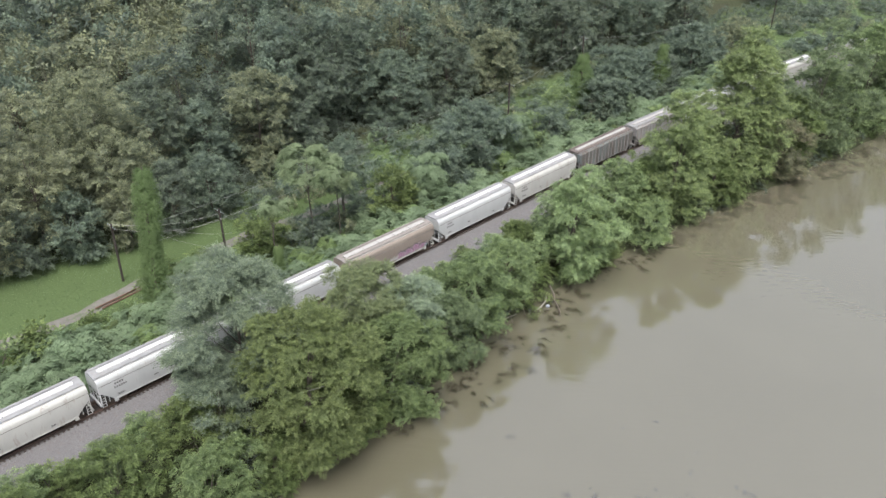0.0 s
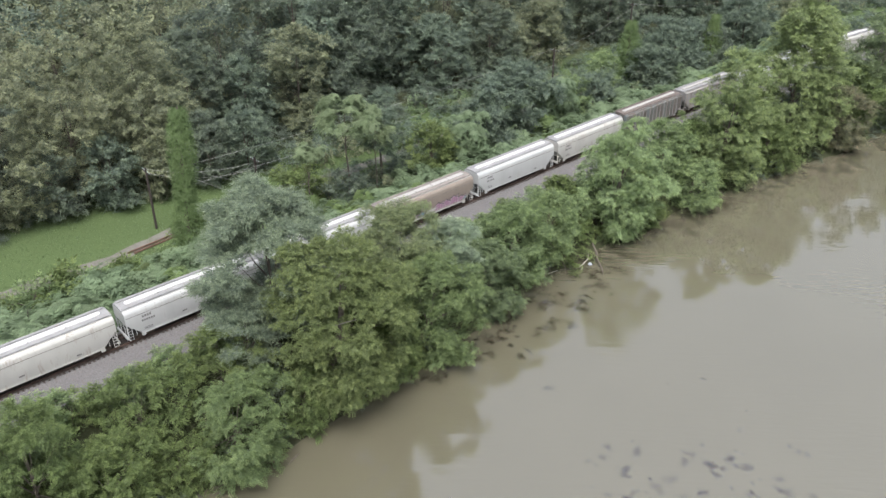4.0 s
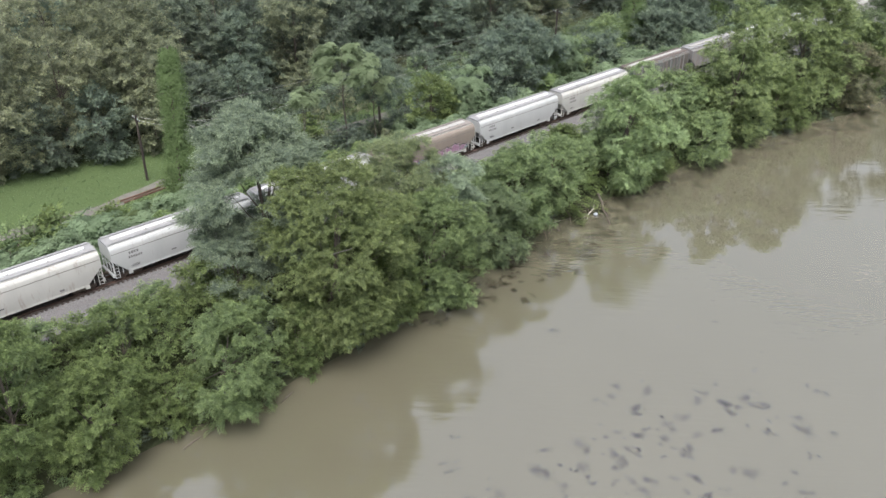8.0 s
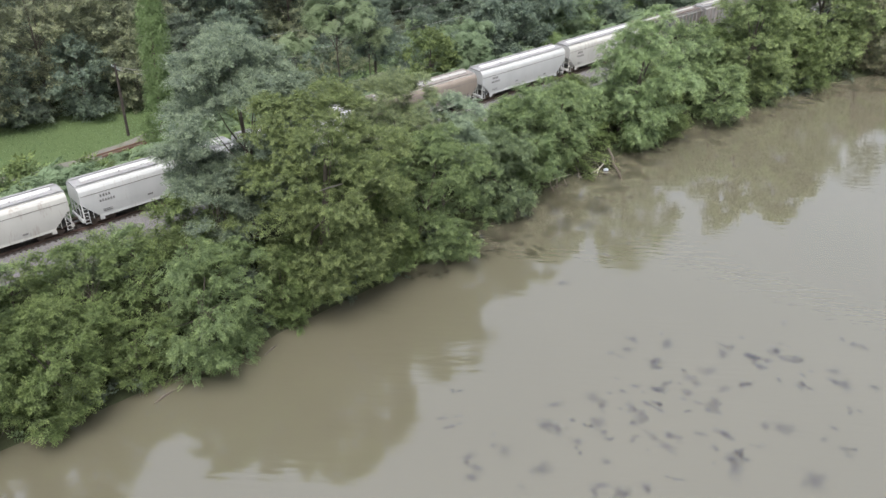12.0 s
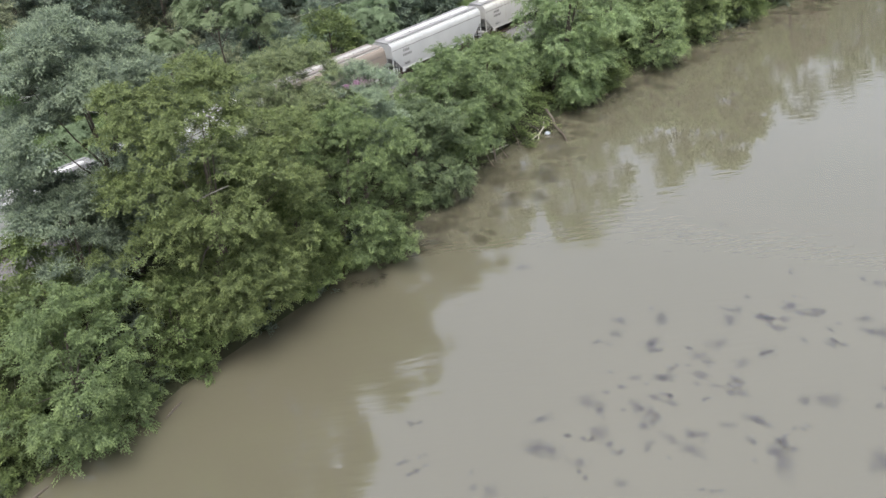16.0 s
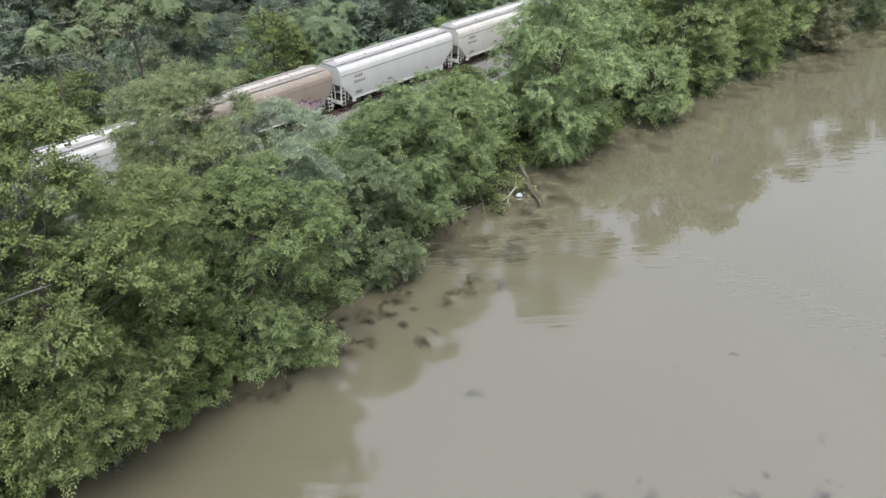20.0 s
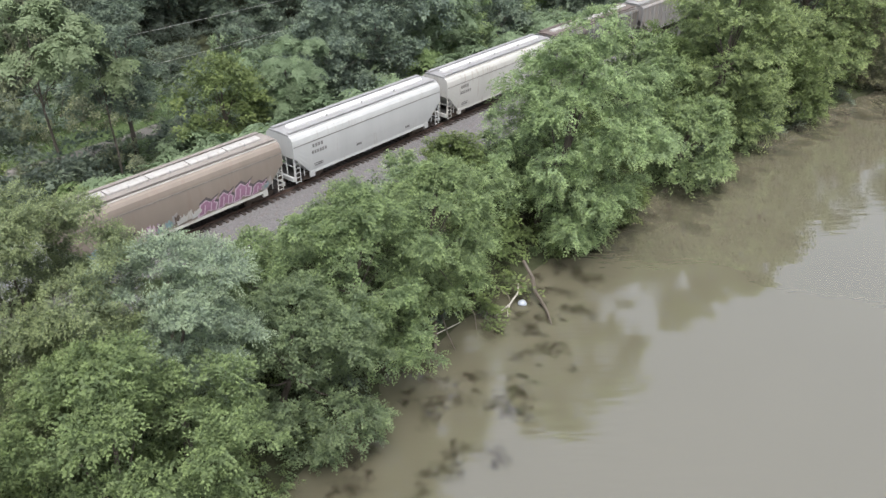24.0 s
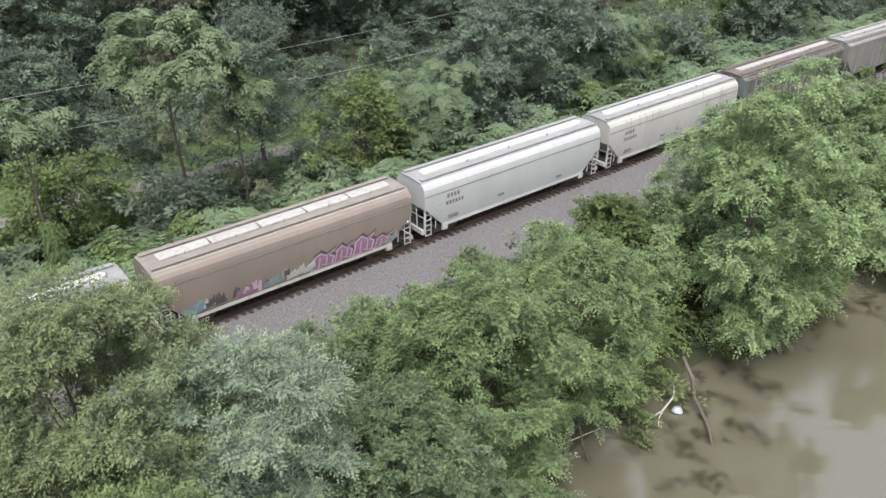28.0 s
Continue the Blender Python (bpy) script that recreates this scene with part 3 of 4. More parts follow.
            plate("spray_patch", pts, mats[rng.randrange(len(mats))], 0.01 + 0.001 * k)
            x += rng.uniform(0.15, 0.3)


CAR = 18.1
FIRST = 76.7  # gap between the tan car and the white car ahead of it
smooth_white = hopper_car(WHITE, ROOFGREY, LID, "smooth-sided white covered hopper car on the rails", marks=1)
smooth_cream = hopper_car(CREAM, ROOFGREY, LID, "dusty cream covered hopper car with rounded sides", marks=1)
tan_car = hopper_car(TAN, ROOFDUST, PALELID, "tan covered hopper car with pink graffiti along its side", lids=5, frame_paint=CREAM)
graffiti(tan_car)
grey_car = hopper_car(GREYCAR, ROOFGREY, PALELID, "weathered grey covered hopper car with ribbed sides", flat=True, ribs=14, lids=1)
brown_car = hopper_car(BROWNCAR, ROOFBROWN, PALELID, "brown and teal ribbed covered hopper car, rust streaked", flat=True, ribs=14, lids=1, frame_paint=GREYCAR)
ORDER = [(-6, grey_car), (-5, smooth_white), (-4, smooth_cream), (-3, smooth_white), (-2, smooth_white), (-1, tan_car), (0, smooth_white), (1, smooth_cream), (2, brown_car), (3, grey_car), (4, smooth_white), (5, smooth_white), (6, smooth_cream), (7, grey_car), (8, smooth_white), (9, brown_car), (10, smooth_white), (11, smooth_cream), (12, smooth_white)]
placed = set()
for k, proto in ORDER:
    x = FIRST + (k + 0.5) * CAR
    turn = math.degrees(math.atan2(float(track_y(x + 5) - track_y(x - 5)), 10))
    m = pose(x, float(track_y(x)), RAIL, 0, 0, turn)
    # the cars are 17 m over their end sills
    if proto in placed:
        copy_thing(proto, m)
    else:
        proto.matrix_basis = m @ Matrix.Diagonal((1.025, 1, 1, 1))
        placed.add(proto)

# ---- rails and ties ----
for s in (-1, 1):
    g = Geo()
    g.loft([[(x, track_y(x) + s * 0.755 + y, z) for y, z in ((-0.075, 5.72), (0.075, 5.72), (0.02, 5.75), (0.035, 5.86), (0.035, 5.9), (-0.035, 5.9), (-0.035, 5.86), (-0.02, 5.75))] for x in bed_xs])
    tagged(part("rail", g, RAILTOP), "rust-brown steel rail spiked to wooden ties", "rail", "rails", kind="structure")

# ---- plants ----
def unit(a):
    return a / np.maximum(np.linalg.norm(a, axis=-1, keepdims=True), 1e-6)


def leaf_quads(P, D, N, L, W, plain=False):
    """Folded, drooping leaf blades: base, one edge, tip, other edge; plain ones are single pointed faces."""
    D = unit(D)
    S = unit(np.cross(D, N))
    N = np.cross(S, D)
    L, W = L[:, None], W[:, None]
    if plain:
        base = P + D * L * 0.12
        return np.stack([base + S * W * 0.5, P + D * L - N * L * 0.1, base - S * W * 0.5], 1)
    mid = P + D * L * 0.45 + N * L * 0.06
    return np.stack([P, mid + S * W * 0.5, P + D * L - N * L * 0.16, mid - S * W * 0.5], 1)


UP = np.array([0.0, 0.0, 1.0])


def fan(rng, P, O, size, hang, pad=0.6, leaves=14, plain=False):
    """Drooping pads of many leaves at the points P, facing the way O."""
    m = len(P)
    out = []
    N = unit(O * 0.6 + UP * 0.7 + rng.normal(0, 0.3, (m, 3)))
    A = unit(np.cross(N, O + rng.normal(0, 0.3, (m, 3))))
    B = np.cross(A, N)
    reach = pad * rng.uniform(0.6, 1.35, m)
    for k in range(leaves):
        rho = np.sqrt((k + rng.uniform(0.1, 0.9, m)) / leaves)
        a = k * 2.4 + rng.normal(0, 0.5, m)
        R = A * np.cos(a)[:, None] + B * np.sin(a)[:, None] * 0.8
        Q = P + R * (rho * reach)[:, None] - UP * (rho ** 2 * reach * (0.25 + hang))[:, None] + N * rng.normal(0, 0.06, m)[:, None]
        L = size * rng.uniform(0.7, 1.25, m)
        D = R + O * 0.4 - UP * (hang * 0.6 + 0.3 * rho)[:, None] + rng.normal(0, 0.25, (m, 3))
        out.append(leaf_quads(Q, D, N + rng.normal(0, 0.14, (m, 3)), L, L * 0.66, plain))
    return np.concatenate(out)


def fronds(rng, P, O, size, hang, count=6, pairs=4):
    """Rosettes of feathered leaves at the points P: each arches out and down, with leaflets in pairs along its stalk."""
    m = len(P)
    T = unit(O * np.array([1, 1, 0.6]) + UP * 0.8)
    A = unit(np.cross(T, rng.normal(size=(m, 3))))
    B = np.cross(T, A)
    out = []
    for k in range(count):
        a = k * math.tau / count + rng.normal(0, 0.3, m)
        R = A * np.cos(a)[:, None] + B * np.sin(a)[:, None]
        L = size * rng.uniform(0.75, 1.25, m)
        S = unit(np.cross(R, T))
        for j in range(pairs):
            s = (j + 0.6) / pairs
            Q = P + R * (L * s)[:, None] + T * (L * 0.45 * s * (1 - s))[:, None] - UP * (L * s * s * (0.28 + hang))[:, None]
            for e in (-1, 1):
                D = S * e + R * (0.35 + 0.7 * s) - UP * (0.2 + 0.5 * hang)
                w = L * 0.46 * (1.1 - 0.5 * s)
                out.append(leaf_quads(Q, D, T + UP * 0.3 + rng.normal(0, 0.12, (m, 3)), w, w * 0.58, True))
    return np.concatenate(out)


def sprays(rng, P, O, size, slim, hang, leaves, plain):
    """Leafy shoots at the points P: tapering fingers of leaves that reach the way O and nod at their ends. The grown
    leaves, then the young, highlighted ones at the tips.
    """
    m = len(P)
    T = unit(O * np.array([1, 1, 0.55]) + UP * 0.22 + rng.normal(0, 0.22, (m, 3)))
    A = unit(np.cross(T, UP + rng.normal(0, 0.05, (m, 3))))
    B = np.cross(A, T)
    reach = size * rng.uniform(3.4, 7.0, m)
    grown, young = [], []
    for k in range(leaves):
        s = (k + 0.5) / leaves
        a = k * 2.4 + rng.normal(0, 0.35, m)
        R = A * np.cos(a)[:, None] + B * np.sin(a)[:, None] * 0.7
        Q = P + T * (reach * (s - 0.45))[:, None] + R * (size * 0.9 * (1 - 0.55 * s)) - UP * (reach * s * s * (0.2 + 0.55 * hang))[:, None]
        D = T * (0.5 + 0.6 * s) + R * 0.9 - UP * (0.2 + hang * 0.5) + rng.normal(0, 0.2, (m, 3))
        N = unit(UP * 0.38 + O * 0.7 + R * 0.2 + rng.normal(0, 0.1, (m, 3)))
        L = size * (1.15 - 0.35 * s) * rng.uniform(0.8, 1.2, m)
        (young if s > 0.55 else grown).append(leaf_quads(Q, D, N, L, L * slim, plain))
    return np.concatenate(grown), np.concatenate(young)


def crown(seed, r, rz, species, size=0.26, cover=1.0, lobes=34, lobe=0.34, style="leaf", hang=0.1, flat=0.75, low=-1.0, taper=0.0, leaves=24, buds=9, plain=False):
    """Leaf quads of a crown about its own middle, and the middles of its boughs. Boughs carry smaller rounded clumps, and these carry the leaves."""
    rng = np.random.default_rng(seed)
    i = np.arange(lobes) + 0.5
    h = 1 - 2 * i / lobes
    a = i * 2.39996 + rng.uniform(0, 6.28)
    h = np.clip(h + rng.normal(0, 0.1, lobes), low, 1)
    w = np.sqrt(np.maximum(1 - h * h, 0.02)) * (1 - taper * (h + 1) / 2)
    k = rng.uniform(0.48, 0.93, lobes)
    skew = 1 + 0.2 * np.sin(a * 2 + seed) + 0.12 * np.sin(a * 3 + seed * 2.1)
    C = np.stack([np.cos(a) * w * r * k * skew, np.sin(a) * w * r * k * skew, h * rz * (0.5 + 0.5 * k)], 1)
    R = lobe * r * rng.uniform(0.55, 1.35, lobes)
    S = np.array([1, 1, flat])
    out = unit(C / np.array([r, r, rz]))
    # small clumps over the outer side of each bough
    bough = np.repeat(np.arange(lobes), buds)
    B = unit(unit(rng.normal(size=(len(bough), 3))) + out[bough] * 0.55 + UP * 0.32)
    c = C[bough] + B * S * (R[bough] * rng.uniform(0.6, 0.95, len(bough)))[:, None]
    q = R[bough] * rng.uniform(0.24, 0.58, len(bough))
    c[:, 2] -= hang * q * 0.5
    area = float(np.sum(q ** 2)) * 4 * math.pi * 0.7
    if style == "frond":
        m = int(0.42 * cover * area / (size * size * 0.9))
    else:
        slim = 0.42 if style == "slim" else 0.7
        m = int(0.55 * cover * area / (size * size * slim * 0.5) / leaves)
    pick = rng.choice(len(bough), m, p=q ** 2 / np.sum(q ** 2))
    O = unit(unit(rng.normal(size=(m, 3))) + B[pick] * 0.5 + UP * 0.4)
    P = c[pick] + O * np.array([1.12, 1.12, flat * 0.8]) * (q[pick] * rng.uniform(0.6, 1.22, m))[:, None]
    P[:, 2] -= np.maximum(0, 1 - O[:, 2]) * q[pick] * (0.15 + 0.5 * hang)
    if style == "frond":
        return fronds(rng, P, O, size, hang), C, 0, np.tile(rng.random(m), 6 * 4 * 2)
    grown, young = sprays(rng, P, O, size, slim, hang, leaves, plain)
    return np.concatenate([grown, young]), C, len(young), np.tile(rng.random(m), leaves)


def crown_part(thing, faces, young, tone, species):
    """The crown as one mesh: grown leaves, and young ones at the twig tips, paler by age and by painted highlight."""
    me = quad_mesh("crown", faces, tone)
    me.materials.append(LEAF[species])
    me.materials.append(YOUNG_LIT[species])
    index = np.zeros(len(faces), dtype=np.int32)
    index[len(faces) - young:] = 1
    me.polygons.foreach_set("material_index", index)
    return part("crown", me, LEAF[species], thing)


def plant(name, x, y, zc, r, rz, species, label, seed, base=None, trunk=0.22, lean=0.0, category="tree", group="", **kw):
    """A tree: tapered trunk with limbs up to the lobes, and its crown."""
    thing = tagged(new(name), label, category, group)
    y += lean
    z0 = float(ground_z(x, y)) if base is None else base
    quads, C, young, tone = crown(seed, r, rz, species, **kw)
    mid = np.array([0, -lean, zc - z0])
    crown_part(thing, quads + mid, young, tone, species)
    g = Geo()
    rng = random.Random(seed)
    fork = Vector((rng.uniform(-0.4, 0.4), -lean * 0.45, max((zc - z0) * 0.55, 0.5)))
    g.tube([(0, 0, -0.6), (0.1, -lean * 0.1, fork.z * 0.5), fork, Vector(mid) + Vector((0, 0, rz * 0.45))], [trunk * 1.35, trunk, trunk * 0.75, trunk * 0.2], 8)
    for c in C[:: max(1, len(C) // 9)]:
        tip = Vector(c) * 0.85 + Vector(mid)
        bend = fork.lerp(tip, 0.5) + Vector((0, 0, 0.12 * rz * rng.uniform(-0.3, 1)))
        start = fork.lerp(Vector(mid), rng.uniform(0, 0.5))
        g.tube([start, bend, tip], [trunk * 0.34, trunk * 0.2, trunk * 0.05], 5)
    part("trunk", g, BARK, thing)
    thing.matrix_basis = pose(x, y, z0)
    return thing


# big trees of the river bank, upstream to downstream: crown middle x, y, z, radius, half height
near = dict(size=0.175, plain=True, cover=0.88, lobes=54, lobe=0.27, flat=0.58, group="river bank trees")
plant("bank_tree", -10, -17, 8.5, 6.0, 7.5, "maple", "dense green maple on the river bank", 10, lean=2, **near)
plant("bank_tree", 7.6, -18, 9.0, 5.0, 8.4, "maple", "dense green maple leaning over the brown water", 11, lean=2, **near)
plant("bank_tree", 12.9, -20.2, 5.2, 4.6, 5.0, "maple", "dark green leafy tree hanging over the water", 12, lean=2.5, **near)
plant("bank_tree", 25.6, -21.3, 5.8, 4.7, 6.0, "mid", "light green box elder with drooping leaves over water", 13, lean=3.0, hang=0.5, **near)
plant("bank_tree", 19.4, -19.8, 3.0, 2.6, 3.4, "maple", "small dark green tree in a gap of the bank", 46, lean=1.5, **near)
plant("bank_tree", 33.4, -21.0, 4.2, 2.7, 4.2, "maple", "small dense green tree at the water's edge", 14, lean=2.0, **near)
tall_maple = plant("bank_tree", 38.6, -20.9, 11.6, 6.9, 10.8, "sycamore", "tall broad olive green maple over the river", 15, lean=3.5, trunk=0.35, **{**near, "lobes": 105, "lobe": 0.23})
# pale bare limbs that show through the tall maple's crown; its foot stands at y -17.4
for k, pts in enumerate((((38.0, -19.6, 15.0), (38.6, -19.9, 16.6), (38.9, -20.6, 17.6), (38.6, -20.9, 19.3)), ((38.9, -20.5, 17.4), (39.9, -20.6, 17.7), (41.0, -20.4, 18.3)), ((38.7, -20.4, 17.2), (39.2, -21.3, 18.3), (39.9, -22.1, 18.6)), ((36.2, -22.6, 13.4), (36.9, -23.5, 13.9), (37.9, -24.2, 14.2)), ((41.0, -22.9, 12.6), (41.9, -23.5, 13.2), (42.4, -24.3, 13.0)))):
    z0 = float(ground_z(38.6, -17.4))
    part("bare_limb", Geo().tube([(x - 38.6, y + 17.4, z - z0) for x, y, z in pts], [0.065 - 0.014 * j for j in range(len(pts))], 6), PALEBARK, tall_maple, "pale bare limb")
plant("bank_tree", 51.6, -20.9, 7.2, 5.1, 8.0, "mid", "green maple with branches down to the water", 16, lean=3.0, **near)
plant("bank_tree", 45.6, -20.3, 5.2, 3.8, 5.2, "maple", "green maple with branches down to the water", 39, lean=2.0, **near)
plant("bank_tree", 63.2, -17.8, 5.8, 4.4, 5.6, "pale", "round pale green tree at the water's edge", 17, lean=2.0, **near)
plant("bank_tree", 70.0, -16.3, 7.6, 4.8, 5.6, "light", "spreading light green box elder over driftwood", 18, lean=2.0, hang=0.35, **near)
plant("bank_tree", 77.2, -15.8, 7.6, 4.7, 5.6, "light", "spreading green box elder with low branches", 19, lean=2.0, hang=0.35, **near)
plant("locust_tree", 36.0, -11, 16.6, 7.0, 9.0, "grey", "grey-green feathery locust tree beside the track", 20, trunk=0.3, style="slim", size=0.27, plain=True, cover=1.7, lobes=42, lobe=0.29, flat=0.5, hang=0.1)
plant("locust_tree", 31.0, -14, 10.0, 2.9, 4.6, "grey", "young grey-green locust below the taller one", 45, style="slim", size=0.25, plain=True, cover=1.5, lobes=22, lobe=0.34, flat=0.5, hang=0.1)
plant("locust_tree", 57.0, -17.3, 11.8, 3.3, 4.6, "sage", "pale grey-green feathery tree on the bank", 21, style="slim", size=0.17, plain=True, cover=1.2, lobes=36, lobe=0.3, flat=0.6, lean=1.5)
plant("olive_tree", 52.0, -13.8, 11.6, 4.8, 7.2, "olive", "olive green fine-leaved tree beside the track", 22, style="slim", size=0.16, plain=True, cover=1.0, lobes=95, lobe=0.27, hang=0.1)
plant("willow_tree", 91.9, -17.2, 10.0, 5.7, 9.4, "willow", "light green willow with trailing foliage over water", 23, trunk=0.36, lean=3.0, size=0.2, plain=True, cover=1.0, lobes=80, lobe=0.24, flat=0.6, hang=0.6)
plant("vine_bush", 86.5, -9.2, 7.0, 2.6, 2.6, "maple", "dark rounded bush draped in vines beside the ballast", 40, size=0.22, category="shrub", trunk=0.08)
young_bank = [(5, -8.2, 6.4, 1.9, 1.7, "light", 216), (13.5, -8.6, 6.4, 2.2, 2.0, "maple", 217), (24.5, -8.6, 6.4, 2.2, 2.0, "light", 218), (71.5, -8.0, 6.2, 1.7, 1.6, "light", 219), (76, -8.4, 6.4, 2.0, 1.8, "maple", 220), (1, -12, 8, 4, 4.6, "maple", 200), (9.5, -11, 7.4, 3.4, 3.6, "light", 201), (18.5, -13.5, 6.6, 4, 5, "maple", 202), (19.5, -9.6, 6.6, 2.2, 2.4, "pale", 203)]
young_bank_beyond = [(28, -13, 7.2, 3.8, 4.6, "maple", 204), (29.5, -9.4, 6.8, 2.3, 2.2, "maple", 205), (45, -13, 8, 4.4, 5.2, "maple", 206), (48.5, -10, 7.6, 2.6, 3.2, "olive", 221), (56, -10.5, 6.8, 2.4, 2.6, "pale", 222), (62.5, -11, 7.0, 3.0, 3.2, "pale", 207), (67, -9.4, 6.6, 2.2, 2.0, "light", 208), (81, -9.2, 6.8, 2.1, 2.2, "sumac", 209), (-4, -9.5, 7, 2.6, 2.6, "maple", 213)]
for x, y, zc, r, rz, sp, seed in young_bank + young_bank_beyond:
    plant("bank_bush", x, y, zc, r, rz, sp, "leafy young tree on the slope below the ballast", seed, size=0.23, plain=True, lobes=24, trunk=0.1, group="young bank trees")
for x, y, zc, r, rz, sp, seed in ((95.5, -11, 7, 3.4, 4, "light", 210), (102, -10.5, 7, 3, 3.4, "maple", 211), (116, -11.5, 7.4, 3.8, 4.8, "maple", 212), (129, -12, 8, 4, 5, "light", 214), (137, -13, 8, 4, 5, "maple", 215)):
    plant("bank_bush", x, y, zc, r, rz, sp, "leafy young tree on the slope below the ballast", seed, size=0.28, plain=True, lobes=24, trunk=0.1, group="young bank trees")
mid = dict(size=0.28, plain=True, group="river bank trees", cover=1.0)
plant("bank_tree", 109.7, -12, 7.8, 4.6, 5.6, "light", "light green young tree beside the ballast", 24, **mid)
plant("bank_tree", 109.3, -19.2, 4.8, 4.0, 3.6, "light", "low green bush tree over the water", 25, lean=2, hang=0.4, **mid)
plant("bank_tree", 121.6, -16.8, 10.6, 6.5, 11.8, "poplar", "tall full yellow-green tree on the bank", 26, trunk=0.32, lobes=60, lobe=0.28, lean=1.5, **mid)
plant("bank_tree", 143.4, -16.5, 13.6, 9.6, 15.6, "poplar", "tall pointed green poplar above the river", 27, trunk=0.4, lobes=100, lobe=0.22, taper=0.38, **mid)
plant("bank_tree", 152.0, -23.0, 6.0, 4.6, 6.0, "brown", "reddish brown fading tree at the water's edge", 28, lean=2, **mid)
far_bank_list = [(169.0, -22.0, 12.5, 8.0, 13.6, "pale", 29), (189, -24.5, 13, 6.8, 12.8, "light", 30), (180, -17, 9, 5.5, 9.0, "light", 31), (208, -28, 11, 7.5, 11.0, "light", 32), (228, -32, 10, 8.0, 11.0, "pale", 33), (250, -38, 10, 8.5, 11.0, "light", 34), (278, -46, 10, 8.5, 11.0, "maple", 35), (132, -19.5, 5, 4.2, 5.0, "maple", 36), (160, -20, 7, 5.0, 7.0, "maple", 37), (99, -17.5, 3.4, 2.6, 3.0, "maple", 38), (133, -13, 7.5, 4.2, 5.5, "maple", 41), (159, -13.5, 7.5, 4.2, 5.5, "dark", 42), (200, -19, 11, 6.0, 10.0, "pale", 43), (216, -24, 11, 6.5, 10.5, "maple", 44)]
for x, y, zc, r, rz, sp, seed in far_bank_list:
    plant("bank_tree", x, y, zc, r, rz, sp, "full green tree on the curving river bank", seed, size=0.32 if x < 180 else 0.42, plain=True, lean=2.0, group="river bank trees")


def shrub(species, seed, label, r=1.0, rz=0.9, name="shrub", **kw):
    thing = tagged(new(name), label, "shrub", name + "s")
    quads, C, young, tone = crown(seed, r, rz, species, low=-0.5, **kw)
    quads[:, :, 2] += rz * 0.6
    crown_part(thing, quads, young, tone, species)
    g = Geo()
    for c in C[::4]:
        g.tube([(0, 0, -0.3), (c[0] * 0.5, c[1] * 0.5, rz * 0.4), (c[0], c[1], c[2] + rz * 0.6)], [0.05, 0.035, 0.012], 4)
    part("woody_base", g, BARK, thing)
    return thing


def scatter(protos, spots, sizes, seed, sink=0.1):
    """Sets each prototype once, then copies of them, on the ground at the spots."""
    rng = random.Random(seed)
    used = set()
    for (x, y), s in zip(spots, sizes):
        ob = rng.choice(protos)
        m = pose(x, y, float(ground_z(x, y)) - sink, rng.uniform(-6, 6), rng.uniform(-6, 6), rng.uniform(0, 360)) @ Matrix.Diagonal((s * rng.uniform(0.85, 1.15), s * rng.uniform(0.85, 1.15), s * rng.uniform(0.8, 1.2), 1))
        if ob.name in used:
            copy_thing(ob, m)
        else:
            ob.matrix_basis = m
            used.add(ob.name)
    for ob in protos:
        if ob.name not in used:
            for c in list(ob.children):
                bpy.data.objects.remove(c)
            bpy.data.objects.remove(ob)


rng = random.Random(3)
# bushes that fill the river bank between the trees
bush_protos = [shrub(sp, 50 + k, lab, r=1.8, rz=1.6, size=0.25, plain=True, cover=0.9, lobes=10, lobe=0.44, buds=5, name="bank_shrub") for k, (sp, lab) in enumerate((("maple", "dense green bush on the river bank"), ("light", "light green leafy bush on the bank"), ("dark", "dark green tangled bush on the bank"), ("maple", "green vine-covered bush on the slope")))]
spots, sizes = [], []
for x in np.arange(-20, 200, 3.0):
    s, c = float(shore_y(x)), float(track_y(x))
    for f, big in ((0.1, 1.0), (0.45, 1.2), (0.88, 0.85)):
        spots.append((x + rng.uniform(-1, 1), s + (c - 6.9 - s) * f + rng.uniform(-0.8, 0.8)))
        sizes.append(big * rng.uniform(0.7, 1.25))
scatter(bush_protos, spots, sizes, 4, 0.3)

# sumac thicket along the far side of the embankment
sumac_protos = [shrub(sp, 70 + k, lab, r=1.8, rz=1.4, style="frond", plain=True, size=0.72, cover=0.8, lobes=15, lobe=0.36, flat=0.5, name="sumac_shrub", hang=0.25) for k, (sp, lab) in enumerate((("sumac", "sumac shrub with drooping star-shaped leaf clusters"), ("sumac", "sumac shrub with drooping star-shaped leaf clusters"), ("maple", "darker green sumac shrub with long leaves"), ("bright", "bright yellow-green young sumac shrub")))]
spots, sizes = [], []
for x in np.arange(-14, 205, 3.1):
    c = float(track_y(x))
    for y, big in ((5.0, 0.9), (7.8, 1.2), (11.0, 1.3), (14.6, 1.3), (18.2, 1.35)):
        if y > 17 and x > 48:
            continue
        spots.append((x + rng.uniform(-1.2, 1.2), c + y + rng.uniform(-0.9, 0.9)))
        sizes.append(big * rng.uniform(0.75, 1.3))
scatter(sumac_protos[:3] * 2 + sumac_protos[3:], spots, sizes, 5)

